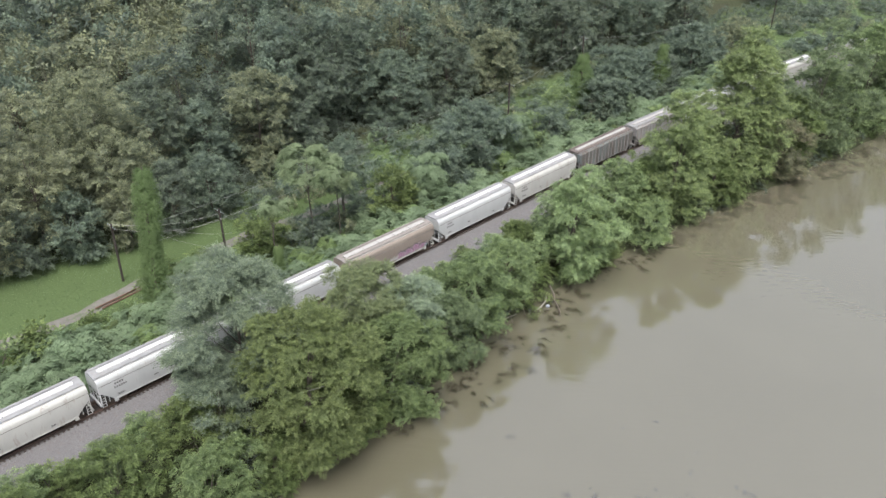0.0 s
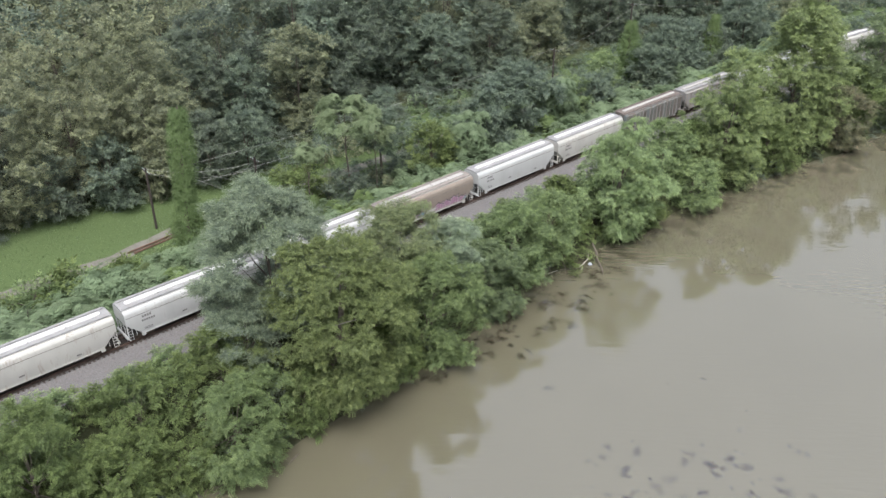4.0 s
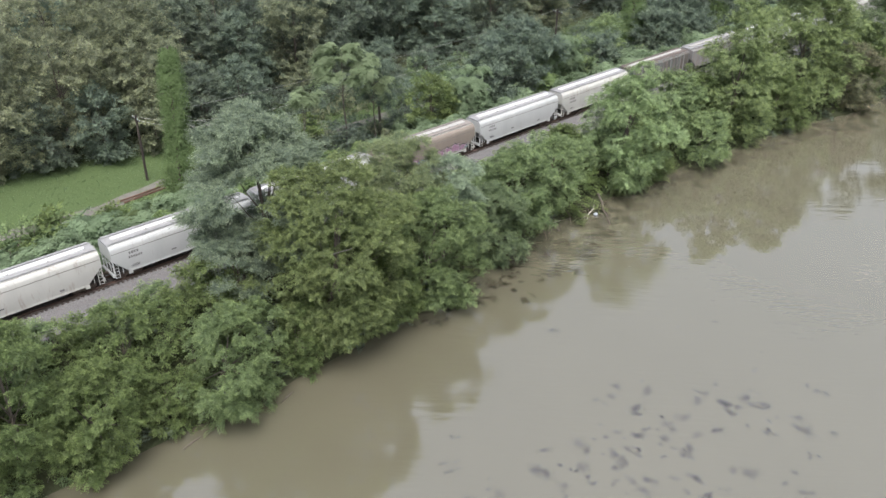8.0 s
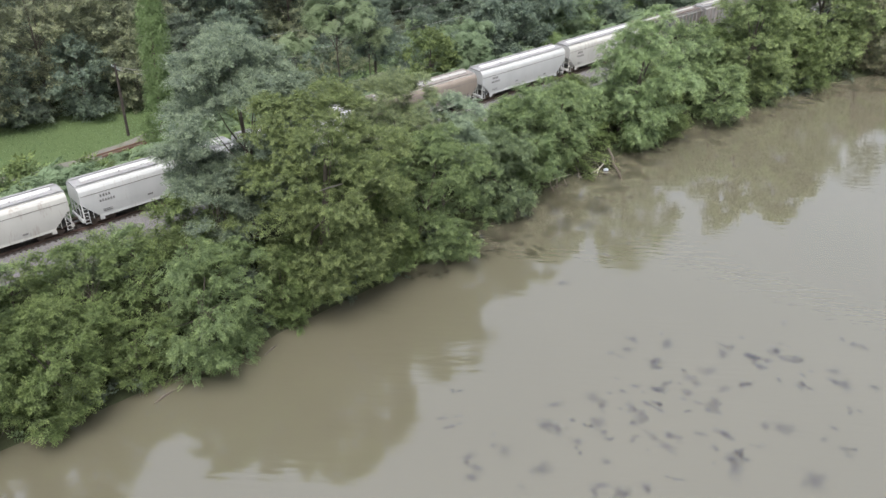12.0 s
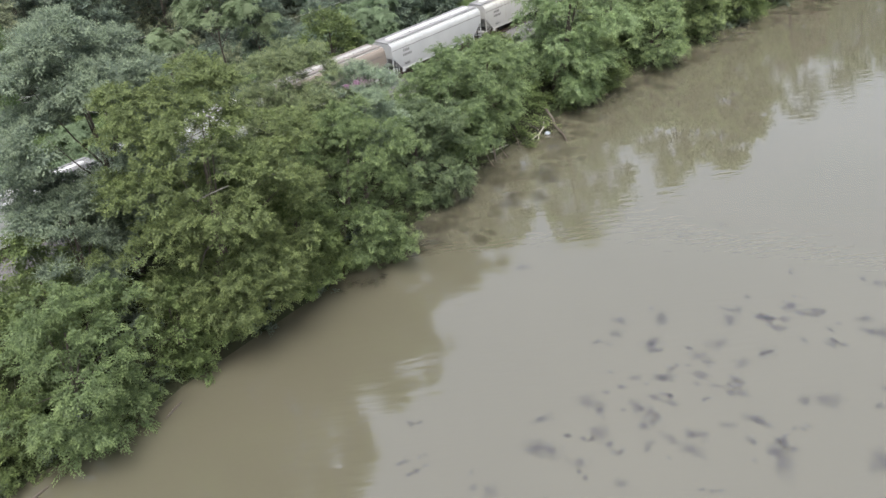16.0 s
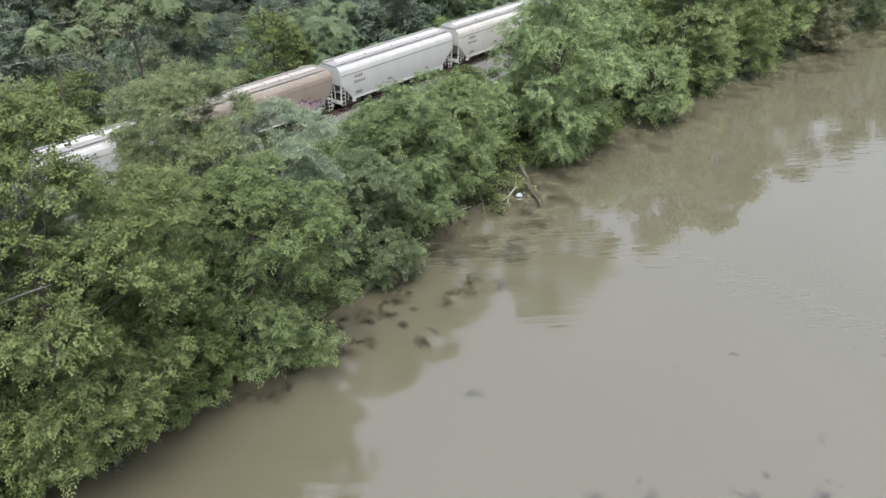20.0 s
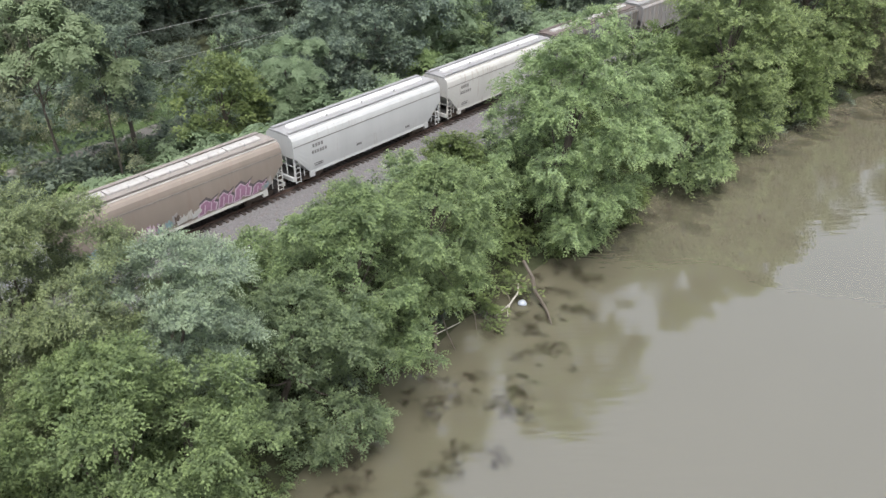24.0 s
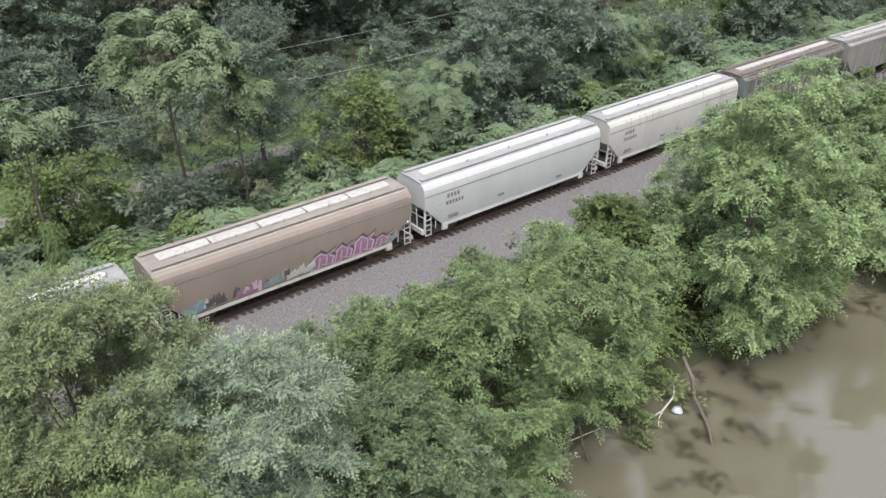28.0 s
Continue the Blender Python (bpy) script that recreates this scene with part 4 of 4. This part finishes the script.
# low growth between the sumac and the path
low_protos = [shrub(sp, 75 + k, lab, r=1.2, rz=0.8, style=st, size=sz, plain=True, cover=0.9, lobes=9, lobe=0.42, buds=5, flat=0.6, name="low_bush") for k, (sp, lab, st, sz) in enumerate((("sumac", "low sumac bush at the path", "frond", 0.5), ("maple", "low dark green bush beside the path", "leaf", 0.26), ("light", "low light green bush beside the path", "leaf", 0.26)))]
spots, sizes = [], []
for x in np.arange(8, 64, 2.2):
    for y in (20.5, 22.8, 25.0, 27.0):
        if (x < 43 and y > 24) or (x > 48 and y > 23):
            continue
        spots.append((x + rng.uniform(-0.8, 0.8), y + rng.uniform(-0.8, 0.8)))
        sizes.append(rng.uniform(0.8, 1.5) * (1.25 if x < 29 or x > 42 else 0.85))
scatter(low_protos, spots, sizes, 17, 0.1)

# taller thicket that closes the meadow downstream
thicket_protos = [shrub(sp, 60 + k, lab, r=2.8, rz=2.8, size=0.38, plain=True, cover=0.9, lobes=16, lobe=0.38, buds=5, name="thicket_bush") for k, (sp, lab) in enumerate((("blue", "tall grey-green thicket bush"), ("sumac", "tall light green thicket bush"), ("forest", "tall olive green thicket bush"), ("dark", "tall dark green thicket bush")))]
spots, sizes = [], []
for x in np.arange(50, 330, 4.8):
    c = float(track_y(x))
    for y in (19.0, 23.5, 25.8, 28.0, 34.0, 38.5, 43.0):
        if y == 25.8 and not 57 < x < 92:
            continue
        if 26 < y < 32 and (x < 82 or x > 110):
            continue
        if (y > 30 and x < (68 if y < 36 else 64) and y < 42) or (x < 62 and y < 30 and rng.random() < 0.45) or (140 < x < 175 and 36 < y < 42):
            continue
        spots.append((x + rng.uniform(-1.6, 1.6), c + y + rng.uniform(-1.5, 1.5)))
        sizes.append(rng.uniform(0.6, 1.25) if y != 25.8 else rng.uniform(0.55, 0.75))
scatter(thicket_protos, spots, sizes, 7, 0.2)

# undergrowth along the foot of the forest
brush = [crown(180 + k, 2.6, 2.4, "dark", size=0.42, plain=True, cover=0.8, lobes=12, lobe=0.42, buds=5, low=-0.5)[0] for k in range(3)]
heap = []
for x in np.arange(4, 300, 4.4):
    for y in (45.5, 50.5, 57.0):
        if (140 < x < 175 and y < 48) or (x < 12 and y < 48):
            continue
        px, py = x + rng.uniform(-1.6, 1.6), float(track_y(x)) + y + rng.uniform(-1.6, 1.6)
        k, a = rng.uniform(0.5, 1.0), rng.uniform(0, math.tau)
        turn = np.array([[math.cos(a), -math.sin(a), 0], [math.sin(a), math.cos(a), 0], [0, 0, 1]]) * k
        heap.append(rng.choice(brush) @ turn.T + np.array([px, py, float(ground_z(px, py)) + 1.3 * k]))
tagged(part("undergrowth", quad_mesh("undergrowth", np.concatenate(heap)), LEAF["dark"]), "dark green undergrowth along the foot of the forest", "undergrowth", kind="stuff")


# trees between the thicket and the meadow
back = dict(plain=True, group="young trees behind the track")
plant("ailanthus_tree", 69.6, 21, 15.6, 5.4, 2.4, "ailanthus", "slender tree with pale feathery leaf clusters", 80, style="frond", size=0.95, cover=0.95, lobes=24, lobe=0.25, flat=0.45, low=-0.6, trunk=0.14)
plant("ailanthus_tree", 74.2, 19.5, 12.0, 2.8, 1.8, "ailanthus", "slender tree with pale feathery leaf clusters", 99, style="frond", size=0.95, cover=0.95, lobes=12, lobe=0.32, flat=0.45, low=-0.6, trunk=0.1)
plant("ailanthus_tree", 77.5, 22.5, 11.5, 4.0, 6.0, "blue", "blue-green feathery tree with thin trunk", 81, style="slim", size=0.3, cover=1.0, lobes=34, lobe=0.27, flat=0.5, low=-0.7)
plant("small_tree", 57.5, 13.5, 14.8, 1.9, 1.1, "ailanthus", "thin bare-trunked tree with a tufted top", 82, style="frond", size=0.8, cover=1.0, lobes=9, lobe=0.45, flat=0.4, trunk=0.1)
thicket_trees = [(84.6, 17.5, 6.5, 3.6, 4.9, "maple", 83), (92, 17, 6.5, 4.0, 5.0, "sumac", 84), (100, 19, 6.5, 4.5, 5.0, "blue", 85), (109, 21, 7.6, 6.6, 7.4, "blue", 86), (118, 18, 6.0, 4.0, 5.0, "sumac", 87), (123, 20, 5.0, 4.5, 4.6, "light", 88), (139, 24, 5.6, 3.5, 4.6, "light", 89), (131, 19, 5.0, 4.0, 4.5, "blue", 90)]
thicket_trees_beyond = [(152, 20, 5.5, 5.0, 5.0, "blue", 91), (165, 24, 6.5, 7.0, 6.5, "blue", 92), (178, 22, 6.0, 6.0, 5.5, "dark", 93), (200, 25, 6.0, 7.0, 6.0, "blue", 94), (216, 22, 6.0, 6.0, 6.0, "forest", 95), (48.5, 20.5, 4.0, 2.6, 3.2, "maple", 96), (60, 22, 5.0, 3.2, 4.0, "maple", 97), (47, 19, 4.0, 3.0, 3.5, "sumac", 98)]
for x, y, zc, r, rz, sp, seed in thicket_trees + thicket_trees_beyond:
    plant("small_tree", x, y, zc, r, rz, sp, "young leafy tree in the thicket behind the track", seed, style="frond" if sp == "sumac" else "leaf", **{**back, "size": 0.7 if sp == "sumac" else 0.4})

# forest edge, then the wood behind it
edge = dict(size=0.37, plain=True, cover=0.95, group="forest edge trees", lobes=48, lobe=0.27, trunk=0.2)
edge_trees = [(36, 49, 15, 7.0, 13.5, "forest", 110), (49, 51, 14.5, 8.2, 14.5, "forest", 111), (61, 58, 11.5, 7.0, 11.5, "dark", 112), (71, 55, 8.0, 6.0, 8.0, "blue", 113), (81.5, 53, 10.5, 7.0, 11.0, "forest", 114), (103, 64, 12.5, 12.5, 12.5, "dark", 115), (117, 53, 8.5, 7.4, 9.0, "blue", 116), (90, 55, 8, 6.5, 8.0, "dark", 117), (133, 52, 9, 7, 9, "dark", 118), (148, 50, 9, 7, 9, "forest", 119), (162, 60, 11, 9, 11, "dark", 120), (178, 52, 10, 7.5, 10, "dark", 121)]
edge_trees_beyond = [(24, 47, 13, 7, 12, "forest", 122), (12, 46, 12, 7, 12, "forest", 123), (196, 60, 10, 8, 10, "dark", 124), (212, 50, 9, 7.5, 9, "blue", 125), (228, 44, 9, 7, 9, "dark", 126), (244, 54, 10, 7, 10, "forest", 127), (286, 44, 9, 7, 9, "blue", 128), (31, 46, 6.5, 4.2, 6.2, "dark", 129), (39.5, 43, 7, 4.4, 6.6, "blue", 130), (47, 41, 6.6, 4.2, 6.2, "forest", 131), (55, 40.5, 7.2, 4.6, 6.8, "dark", 132), (62.5, 41.5, 6.4, 4.2, 6.0, "blue", 133)]
for x, y, zc, r, rz, sp, seed in edge_trees + edge_trees_beyond:
    plant("forest_tree", x, y, zc, r, rz, sp, "tall full broadleaf tree at the meadow's edge", seed, **edge)


def wood_proto(seed, sp, r, rz, size):
    t = plant("forest_tree", 0, 0, 10.5, r, rz, sp, "tall broadleaf tree in the wood behind the meadow", seed, base=0.0, trunk=0.18, size=size, plain=True, cover=0.9, lobes=32, lobe=0.3, buds=6, group="wood")
    return t


near_wood, wood = [[wood_proto(140 + k, sp, r, rz, size) for k, (sp, r, rz) in enumerate((("forest", 6.6, 11), ("dark", 7.0, 10), ("blue", 6.2, 11.5), ("forest", 7.4, 10.5), ("forest", 6.0, 11.5), ("dark", 6.8, 10.5)))] for size in (0.56, 1.0)]
spots, sizes = [], []
row = 0
y = 62.0
while y < 262:
    step = 11.2 + (y - 62) * 0.02
    row += 1
    for x in np.arange(-10 + (row % 2) * 5.6, 380, step):
        # the wood lies in the angle that the valley opens to the downstream side
        if y > 2.6 * x + 40 or y > 330 - 0.75 * x:
            continue
        if (x - 262) ** 2 + (y - 60) ** 2 < 300:
            continue
        spots.append((float(x) + rng.uniform(-2.5, 2.5), y + rng.uniform(-2.5, 2.5)))
        sizes.append(rng.uniform(0.72, 1.3))
    y += step * 0.95
close = [k for k, (x, y) in enumerate(spots) if y < 92 and x < 200]
scatter(near_wood, [spots[k] for k in close], [sizes[k] for k in close], 6, 0.2)
beyond = [k for k, (x, y) in enumerate(spots) if not (y < 92 and x < 200)]
scatter(wood, [spots[k] for k in beyond], [sizes[k] for k in beyond], 16, 0.2)

# ---- poles, wires and vines ----
def utility_pole(x, y, height, arm=True, tilt=0.0, label="dark wooden utility pole with a crossarm"):
    p = tagged(new("utility_pole"), label, "utility pole", "pole line")
    part("shaft", Geo().tube([(0, 0, -0.5), (0, 0, height * 0.5), (0, 0, height)], [0.21, 0.19, 0.16], 8), POLE, p)
    if arm:
        beam = part("crossarm", Geo().box((0, 0, height - 0.6), (0.12, 2.6, 0.14)), POLE, p)
        for o in (-1.15, -0.5, 0.5, 1.15):
            part("insulator", Geo().tube([(0, o, height - 0.53), (0, o, height - 0.35), (0, o, height - 0.28)], [0.05, 0.06, 0.03], 6), GLASSY, beam)
        g = Geo()
        for s in (-1, 1):
            g.tube([(0.08, s * 0.8, height - 0.66), (0.1, 0, height - 1.3)], [0.02, 0.02], 4)
        part("brace", g, STEEL, p)
    p.matrix_basis = pose(x, y, float(ground_z(x, y)), tilt, 0, 0)
    return p


def vine_column(x, y, height, r, seed, label, lean=0.0):
    """A dead trunk wrapped from foot to top in climbing vine."""
    v = tagged(new("vine_column"), label, "vine", "vine columns")
    part("dead_trunk", Geo().tube([(0, 0, -0.5), (lean * 0.4 + 0.1, 0, height * 0.5), (lean, 0, height)], [0.3, 0.22, 0.1], 8), BARK, v)
    rng = np.random.default_rng(seed)
    m = int(height * 95)
    h = rng.uniform(0, 1, m)
    a = rng.uniform(0, math.tau, m)
    w = r * (0.55 + 0.35 * np.sin(h * 9 + seed) * 0.5 + 0.55 * (1 - h)) * rng.uniform(0.55, 1.4, m)
    O = np.stack([np.cos(a), np.sin(a), 0.25 + 0 * a], 1)
    P = np.stack([np.cos(a) * w + lean * h, np.sin(a) * w, h * height], 1)
    part("vine", quad_mesh("vine", fan(rng, P, unit(O), 0.24, 1.5, 0.42, 12, True)), LEAF["vine"], v)
    v.matrix_basis = pose(x, y, float(ground_z(x, y)))
    return v


utility_pole(40.6, 31.5, 10.2, tilt=1.5)
utility_pole(54.8, 24, 10.4, tilt=-2)
utility_pole(131.5, 31, 11)
utility_pole(150.7, 26, 18.5, label="tall wooden utility pole with wide crossarm above vines")
utility_pole(205, 30, 11)
utility_pole(250, 26, 13)
vine_column(41.5, 22.4, 21.6, 1.75, 1, "tall dead trunk wrapped in light green vine", 1.7)
vine_column(149.8, 25, 15.0, 2.2, 2, "pole smothered in climbing green vine")
vine_column(176.0, 20, 13.0, 2.0, 3, "leafy vine climbing a dead trunk")
vine_column(57.5, 13.2, 7.0, 0.7, 4, "vine wrapped round the foot of a thin trunk")


def wire(a, b, sag):
    g = Geo()
    a, b = Vector(a), Vector(b)
    pts = [a.lerp(b, k / 20) - Vector((0, 0, sag * 4 * (k / 20) * (1 - k / 20))) for k in range(21)]
    g.tube(pts, [0.018] * 21, 4)
    tagged(part("overhead_wire", g, WIRE), "thin sagging overhead wire between the poles", "wire", "overhead wires")


wire((40.6, 30.3, 10.8), (54.8, 23.0, 10.0), 1.2)
wire((40.6, 32.6, 10.8), (54.8, 25.1, 10.0), 1.0)
wire((43.0, 20.9, 11.6), (131.5, 30.0, 8.6), 1.0)
wire((43.0, 20.9, 14.6), (131.5, 31.0, 11.8), 1.0)
wire((42.9, 20.9, 14.0), (54.8, 21.5, 8.0), 0.6)
wire((43.2, 20.8, 12.5), (52.5, 19.0, 7.0), 0.4)
wire((131.5, 30.0, 11.5), (150.7, 25.0, 19.0), 0.8)
wire((150.7, 27.0, 19.0), (205, 30.0, 11.5), 1.5)

# ---- driftwood and litter at the water's edge ----
def branch(name, pts, radii, mat, label):
    g = Geo()
    g.tube(pts, radii, 7)
    return tagged(part(name, g, mat), label, "driftwood", "driftwood")


branch("driftwood", [(83.6, -18.2, 1.3), (83.0, -18.6, 0.9), (81.9, -18.7, 0.5), (81.3, -18.5, 0.25), (80.4, -18.5, 0.12)], [0.05, 0.06, 0.065, 0.055, 0.02], DRIFT, "bleached forked branch lying at the water's edge")
branch("driftwood", [(82.0, -18.7, 0.5), (81.4, -18.9, 0.35), (81.0, -19.2, 0.1)], [0.045, 0.04, 0.02], DRIFT, "short bleached branch beside the shore")
branch("fallen_log", [(85.6, -17.2, 1.9), (85.2, -18.4, 1.0), (84.2, -19.3, 0.75), (83.6, -20.6, 0.25), (83.1, -21.2, 0.2), (82.3, -22.1, -0.05)], [0.13, 0.15, 0.125, 0.11, 0.09, 0.05], WETWOOD, "dark wet log sliding into the water")
branch("fallen_log", [(76.4, -16.3, 0.9), (75.4, -17.2, 0.4), (74.2, -18.2, 0.0)], [0.16, 0.14, 0.08], WETWOOD, "dark wet stump leaning into the river")
branch("driftwood", [(75.0, -16.9, 0.5), (76.4, -17.2, 0.55), (77.8, -17.4, 0.5)], [0.03, 0.035, 0.02], DRIFT, "thin bleached stick across the roots")
branch("fallen_log", [(28.9, -23.5, 0.05), (29.8, -23.2, 0.09), (30.6, -22.9, 0.05)], [0.04, 0.09, 0.05], WETWOOD, "dark log floating by the bank")
branch("fallen_log", [(18.8, -23.1, 0.05), (19.8, -22.8, 0.1), (20.8, -22.6, 0.05)], [0.04, 0.1, 0.05], WETWOOD, "dark log floating by the bank")
branch("driftwood", [(189, -26.5, 0.2), (190.7, -25.6, 0.5), (192.5, -25.0, 0.3)], [0.06, 0.09, 0.05], DRIFT, "pale branch stranded at the far bank")
for pts in (((82.4, -16.9, 1.1), (82.6, -18.0, 0.7), (82.0, -18.9, 0.15)), ((79.6, -16.6, 1.0), (79.2, -17.6, 0.55), (78.4, -18.4, 0.08)), ((77.0, -16.4, 1.1), (76.2, -17.6, 0.5), (75.6, -18.8, 0.05)), ((80.8, -16.8, 0.9), (80.1, -18.0, 0.35), (80.4, -19.0, 0.02)), ((74.6, -16.6, 0.8), (73.6, -17.8, 0.3), (73.0, -18.9, 0.02))):
    branch("root", pts, [0.07, 0.05, 0.025], WETWOOD, "dark bare root reaching from the bank into water")
bag = Geo()
bag.loft([[(83.1 + r * math.cos(a) * (1 + 0.2 * math.sin(3 * a)), -19.0 + r * math.sin(a), z) for a in np.arange(10) * math.tau / 10] for z, r in ((0.02, 0.18), (0.1, 0.34), (0.24, 0.28), (0.36, 0.08))])
tagged(part("plastic_bag", bag, PLASTIC), "crumpled white plastic bag caught at the shore", "litter")

# ---- water weed: loose mats of dark blades at the surface ----
def weed_material(name, colour, strength):
    """Drowned weed just under the surface: dark, thinning out towards the edge of each mat."""
    mat = material(name, colour, 0.05, spread=0.2, scale=2, spec=1.0)
    n, l = mat.node_tree.nodes, mat.node_tree.links
    p = n["Principled BSDF"]
    p.inputs["IOR"].default_value = 1.8
    uv, co = n.new("ShaderNodeUVMap"), n.new("ShaderNodeTexCoord")
    far = n.new("ShaderNodeVectorMath")
    far.operation = "LENGTH"
    l.new(uv.outputs[0], far.inputs[0])
    frays = n.new("ShaderNodeTexNoise")
    frays.inputs["Scale"].default_value, frays.inputs["Detail"].default_value = 1.9, 6
    l.new(co.outputs["Object"], frays.inputs["Vector"])
    total = n.new("ShaderNodeMath")
    total.operation = "MULTIPLY_ADD"
    total.inputs[1].default_value = 1.5
    l.new(frays.outputs[0], total.inputs[0])
    l.new(far.outputs["Value"], total.inputs[2])
    fade = n.new("ShaderNodeMapRange")
    fade.interpolation_type = "SMOOTHSTEP"
    fade.inputs[1].default_value, fade.inputs[2].default_value = 0.5, 1.6
    fade.inputs[3].default_value, fade.inputs[4].default_value = strength, 0.0
    l.new(total.outputs[0], fade.inputs[0])
    clear = n.new("ShaderNodeBsdfTransparent")
    sh = n.new("ShaderNodeMixShader")
    l.new(fade.outputs[0], sh.inputs[0])
    l.new(clear.outputs[0], sh.inputs[1])
    l.new(p.outputs[0], sh.inputs[2])
    l.new(sh.outputs[0], n["Material Output"].inputs[0])
    return mat


wr = np.random.default_rng(9)


def weed_mats(name, spots, label, mat):
    """Flat irregular mats, each a fan of triangles with its own height just over the water."""
    verts, faces, uvs = [], [], []
    for j, (x, y, rx, ry) in enumerate(spots):
        n = 12
        base = len(verts)
        turn = wr.uniform(-0.5, 0.5)
        z = 0.006 + 0.0004 * (j % 60)
        verts.append((x, y, z))
        rad = 1 + 0.2 * np.sin(np.arange(n) * math.tau / n * 2 + wr.uniform(0, 6)) + wr.normal(0, 0.12, n)
        for k in range(n):
            a = k * math.tau / n
            px, py = math.cos(a) * rx * rad[k], math.sin(a) * ry * rad[k]
            verts.append((x + px * math.cos(turn) - py * math.sin(turn), y + px * math.sin(turn) + py * math.cos(turn), z))
        for k in range(n):
            a, b = k * math.tau / n, (k + 1) * math.tau / n
            faces.append((base, base + 1 + k, base + 1 + (k + 1) % n))
            uvs += [(0, 0), (math.cos(a), math.sin(a)), (math.cos(b), math.sin(b))]
    me = bpy.data.meshes.new(name)
    me.from_pydata(verts, [], faces)
    layer = me.uv_layers.new(name="UVMap")
    layer.data.foreach_set("uv", np.array(uvs, dtype=np.float32).ravel())
    tagged(part(name, me, mat), label, "water weed", kind="stuff")


shore_spots = []
for x in np.arange(50, 182, 1.2):
    s = float(shore_y(x))
    thick, out_ = (0.85, 3.8) if 57 < x < 86 else (0.55, 2.4)
    for _ in range(2):
        if wr.random() < thick:
            cx, cy, wide = x + wr.normal(0, 0.6), s - abs(wr.normal(0, out_)) - 1.0, wr.uniform(0.5, 1.3)
            for _ in range(wr.integers(2, 6)):
                w = 0.45 + 1.4 * wr.random() ** 2
                px, py = cx + wr.normal(0, wide), cy + wr.normal(0, wide * 0.7)
                if sum(math.hypot(px - q[0], py - q[1]) < 0.6 * (w + q[3]) for q in shore_spots[-120:]) < 2:
                    shore_spots.append((px, py, w, w * 1.1))
weed_mats("shore_weed", shore_spots, "dark drowned weed in the shallows along the bank", weed_material("drowned_weed", (0.056, 0.048, 0.033), 0.6))
open_spots = [(33.7, -44.6, 1.0, 0.8), (38.8, -53, 1.0, 0.9), (50.9, -63.1, 1.9, 1.3), (56.9, -46.4, 1.2, 0.9), (47.6, -58.7, 1.7, 1.2), (37, -49.1, 1.3, 1.0), (54.4, -59.1, 1.5, 1.1), (57.1, -54.1, 1.3, 0.9), (47.3, -54, 0.9, 0.8), (57.8, -33.3, 1.1, 0.8), (44, -48.7, 1.3, 1.0), (54, -47.1, 1.3, 1.0)]
for _ in range(95):
    cx, cy, w = wr.normal(49, 10), wr.normal(-53, 6.5), 0.35 + 0.8 * wr.random() ** 2
    for _ in range(wr.integers(1, 4)):
        open_spots.append((cx + wr.normal(0, w * 0.8), cy + wr.normal(0, w * 0.8), w * wr.uniform(0.6, 1.2), w * wr.uniform(0.6, 1.2)))
weed_mats("river_weed", open_spots, "scattered dark weed patches in open water", weed_material("grey_weed", (0.075, 0.07, 0.072), 0.55))

# ---- grass in the meadow and weeds beside the ballast ----
gr = np.random.default_rng(12)


def grass_tufts(name, n, xr, yr, size, species, label):
    x = gr.uniform(*xr, n)
    y = gr.uniform(*yr, n) + track_y(x)
    P = np.stack([x, y, ground_z(x, y) - 0.03], 1)
    O = unit(np.stack([gr.normal(0, 0.5, n), gr.normal(0, 0.5, n), np.ones(n)], 1))
    q = leaf_quads(P, O, np.stack([gr.normal(size=n), gr.normal(size=n), 0.2 * np.ones(n)], 1), size * gr.uniform(0.6, 1.4, n), size * gr.uniform(0.18, 0.4, n))
    tagged(part(name, quad_mesh(name, q), LEAF[species]), label, "grass", kind="stuff")


grass_tufts("meadow_grass", 30000, (5, 190), (15, 46), 0.26, "sumac", "long green meadow grass behind the thicket")
grass_tufts("verge_weeds", 9000, (-20, 150), (-7.6, -5.6), 0.4, "sumac", "green weeds along the edge of the ballast")
grass_tufts("verge_weeds", 5000, (-20, 150), (3.2, 5.2), 0.4, "sumac", "green weeds along the edge of the ballast")

# rusted length of old rail lying beside the path
g = Geo()
g.box((0, 0.35, 0.05), (7.6, 0.16, 0.22))
g.box((0.4, -0.35, 0), (7.0, 0.16, 0.22))
tagged(part("old_rail", g, material("old_rust", (0.12, 0.07, 0.052), 0.9, spread=0.3, scale=3), m=pose(37.8, 26.9, 1.3, 0, 0, 6)), "rust-red lengths of old rail beside the path", "old rail")

# ---- ties, each its own piece ----
track = tagged(new("track_ties"), "weathered wooden railway ties in grey ballast", "railway ties", kind="structure")
tie_me = Geo().box((0, 0, 0), (0.24, 2.75, 0.19)).mesh("tie")
rest = Geo()
tr = random.Random(8)
for k in range(880):
    x = -50 + k * 0.53
    c = float(track_y(x))
    if 0 <= x < 159:
        part("tie", tie_me, TIE, track, m=pose(x + tr.uniform(-0.04, 0.04), c + tr.uniform(-0.07, 0.07), 5.64 + tr.uniform(-0.015, 0.012), 0, 0, tr.uniform(-1.5, 1.5)))
    else:
        rest.box((x, c, 5.64), (0.24, 2.75, 0.19))
tagged(part("far_ties", rest, TIE, track), kind="stuff")
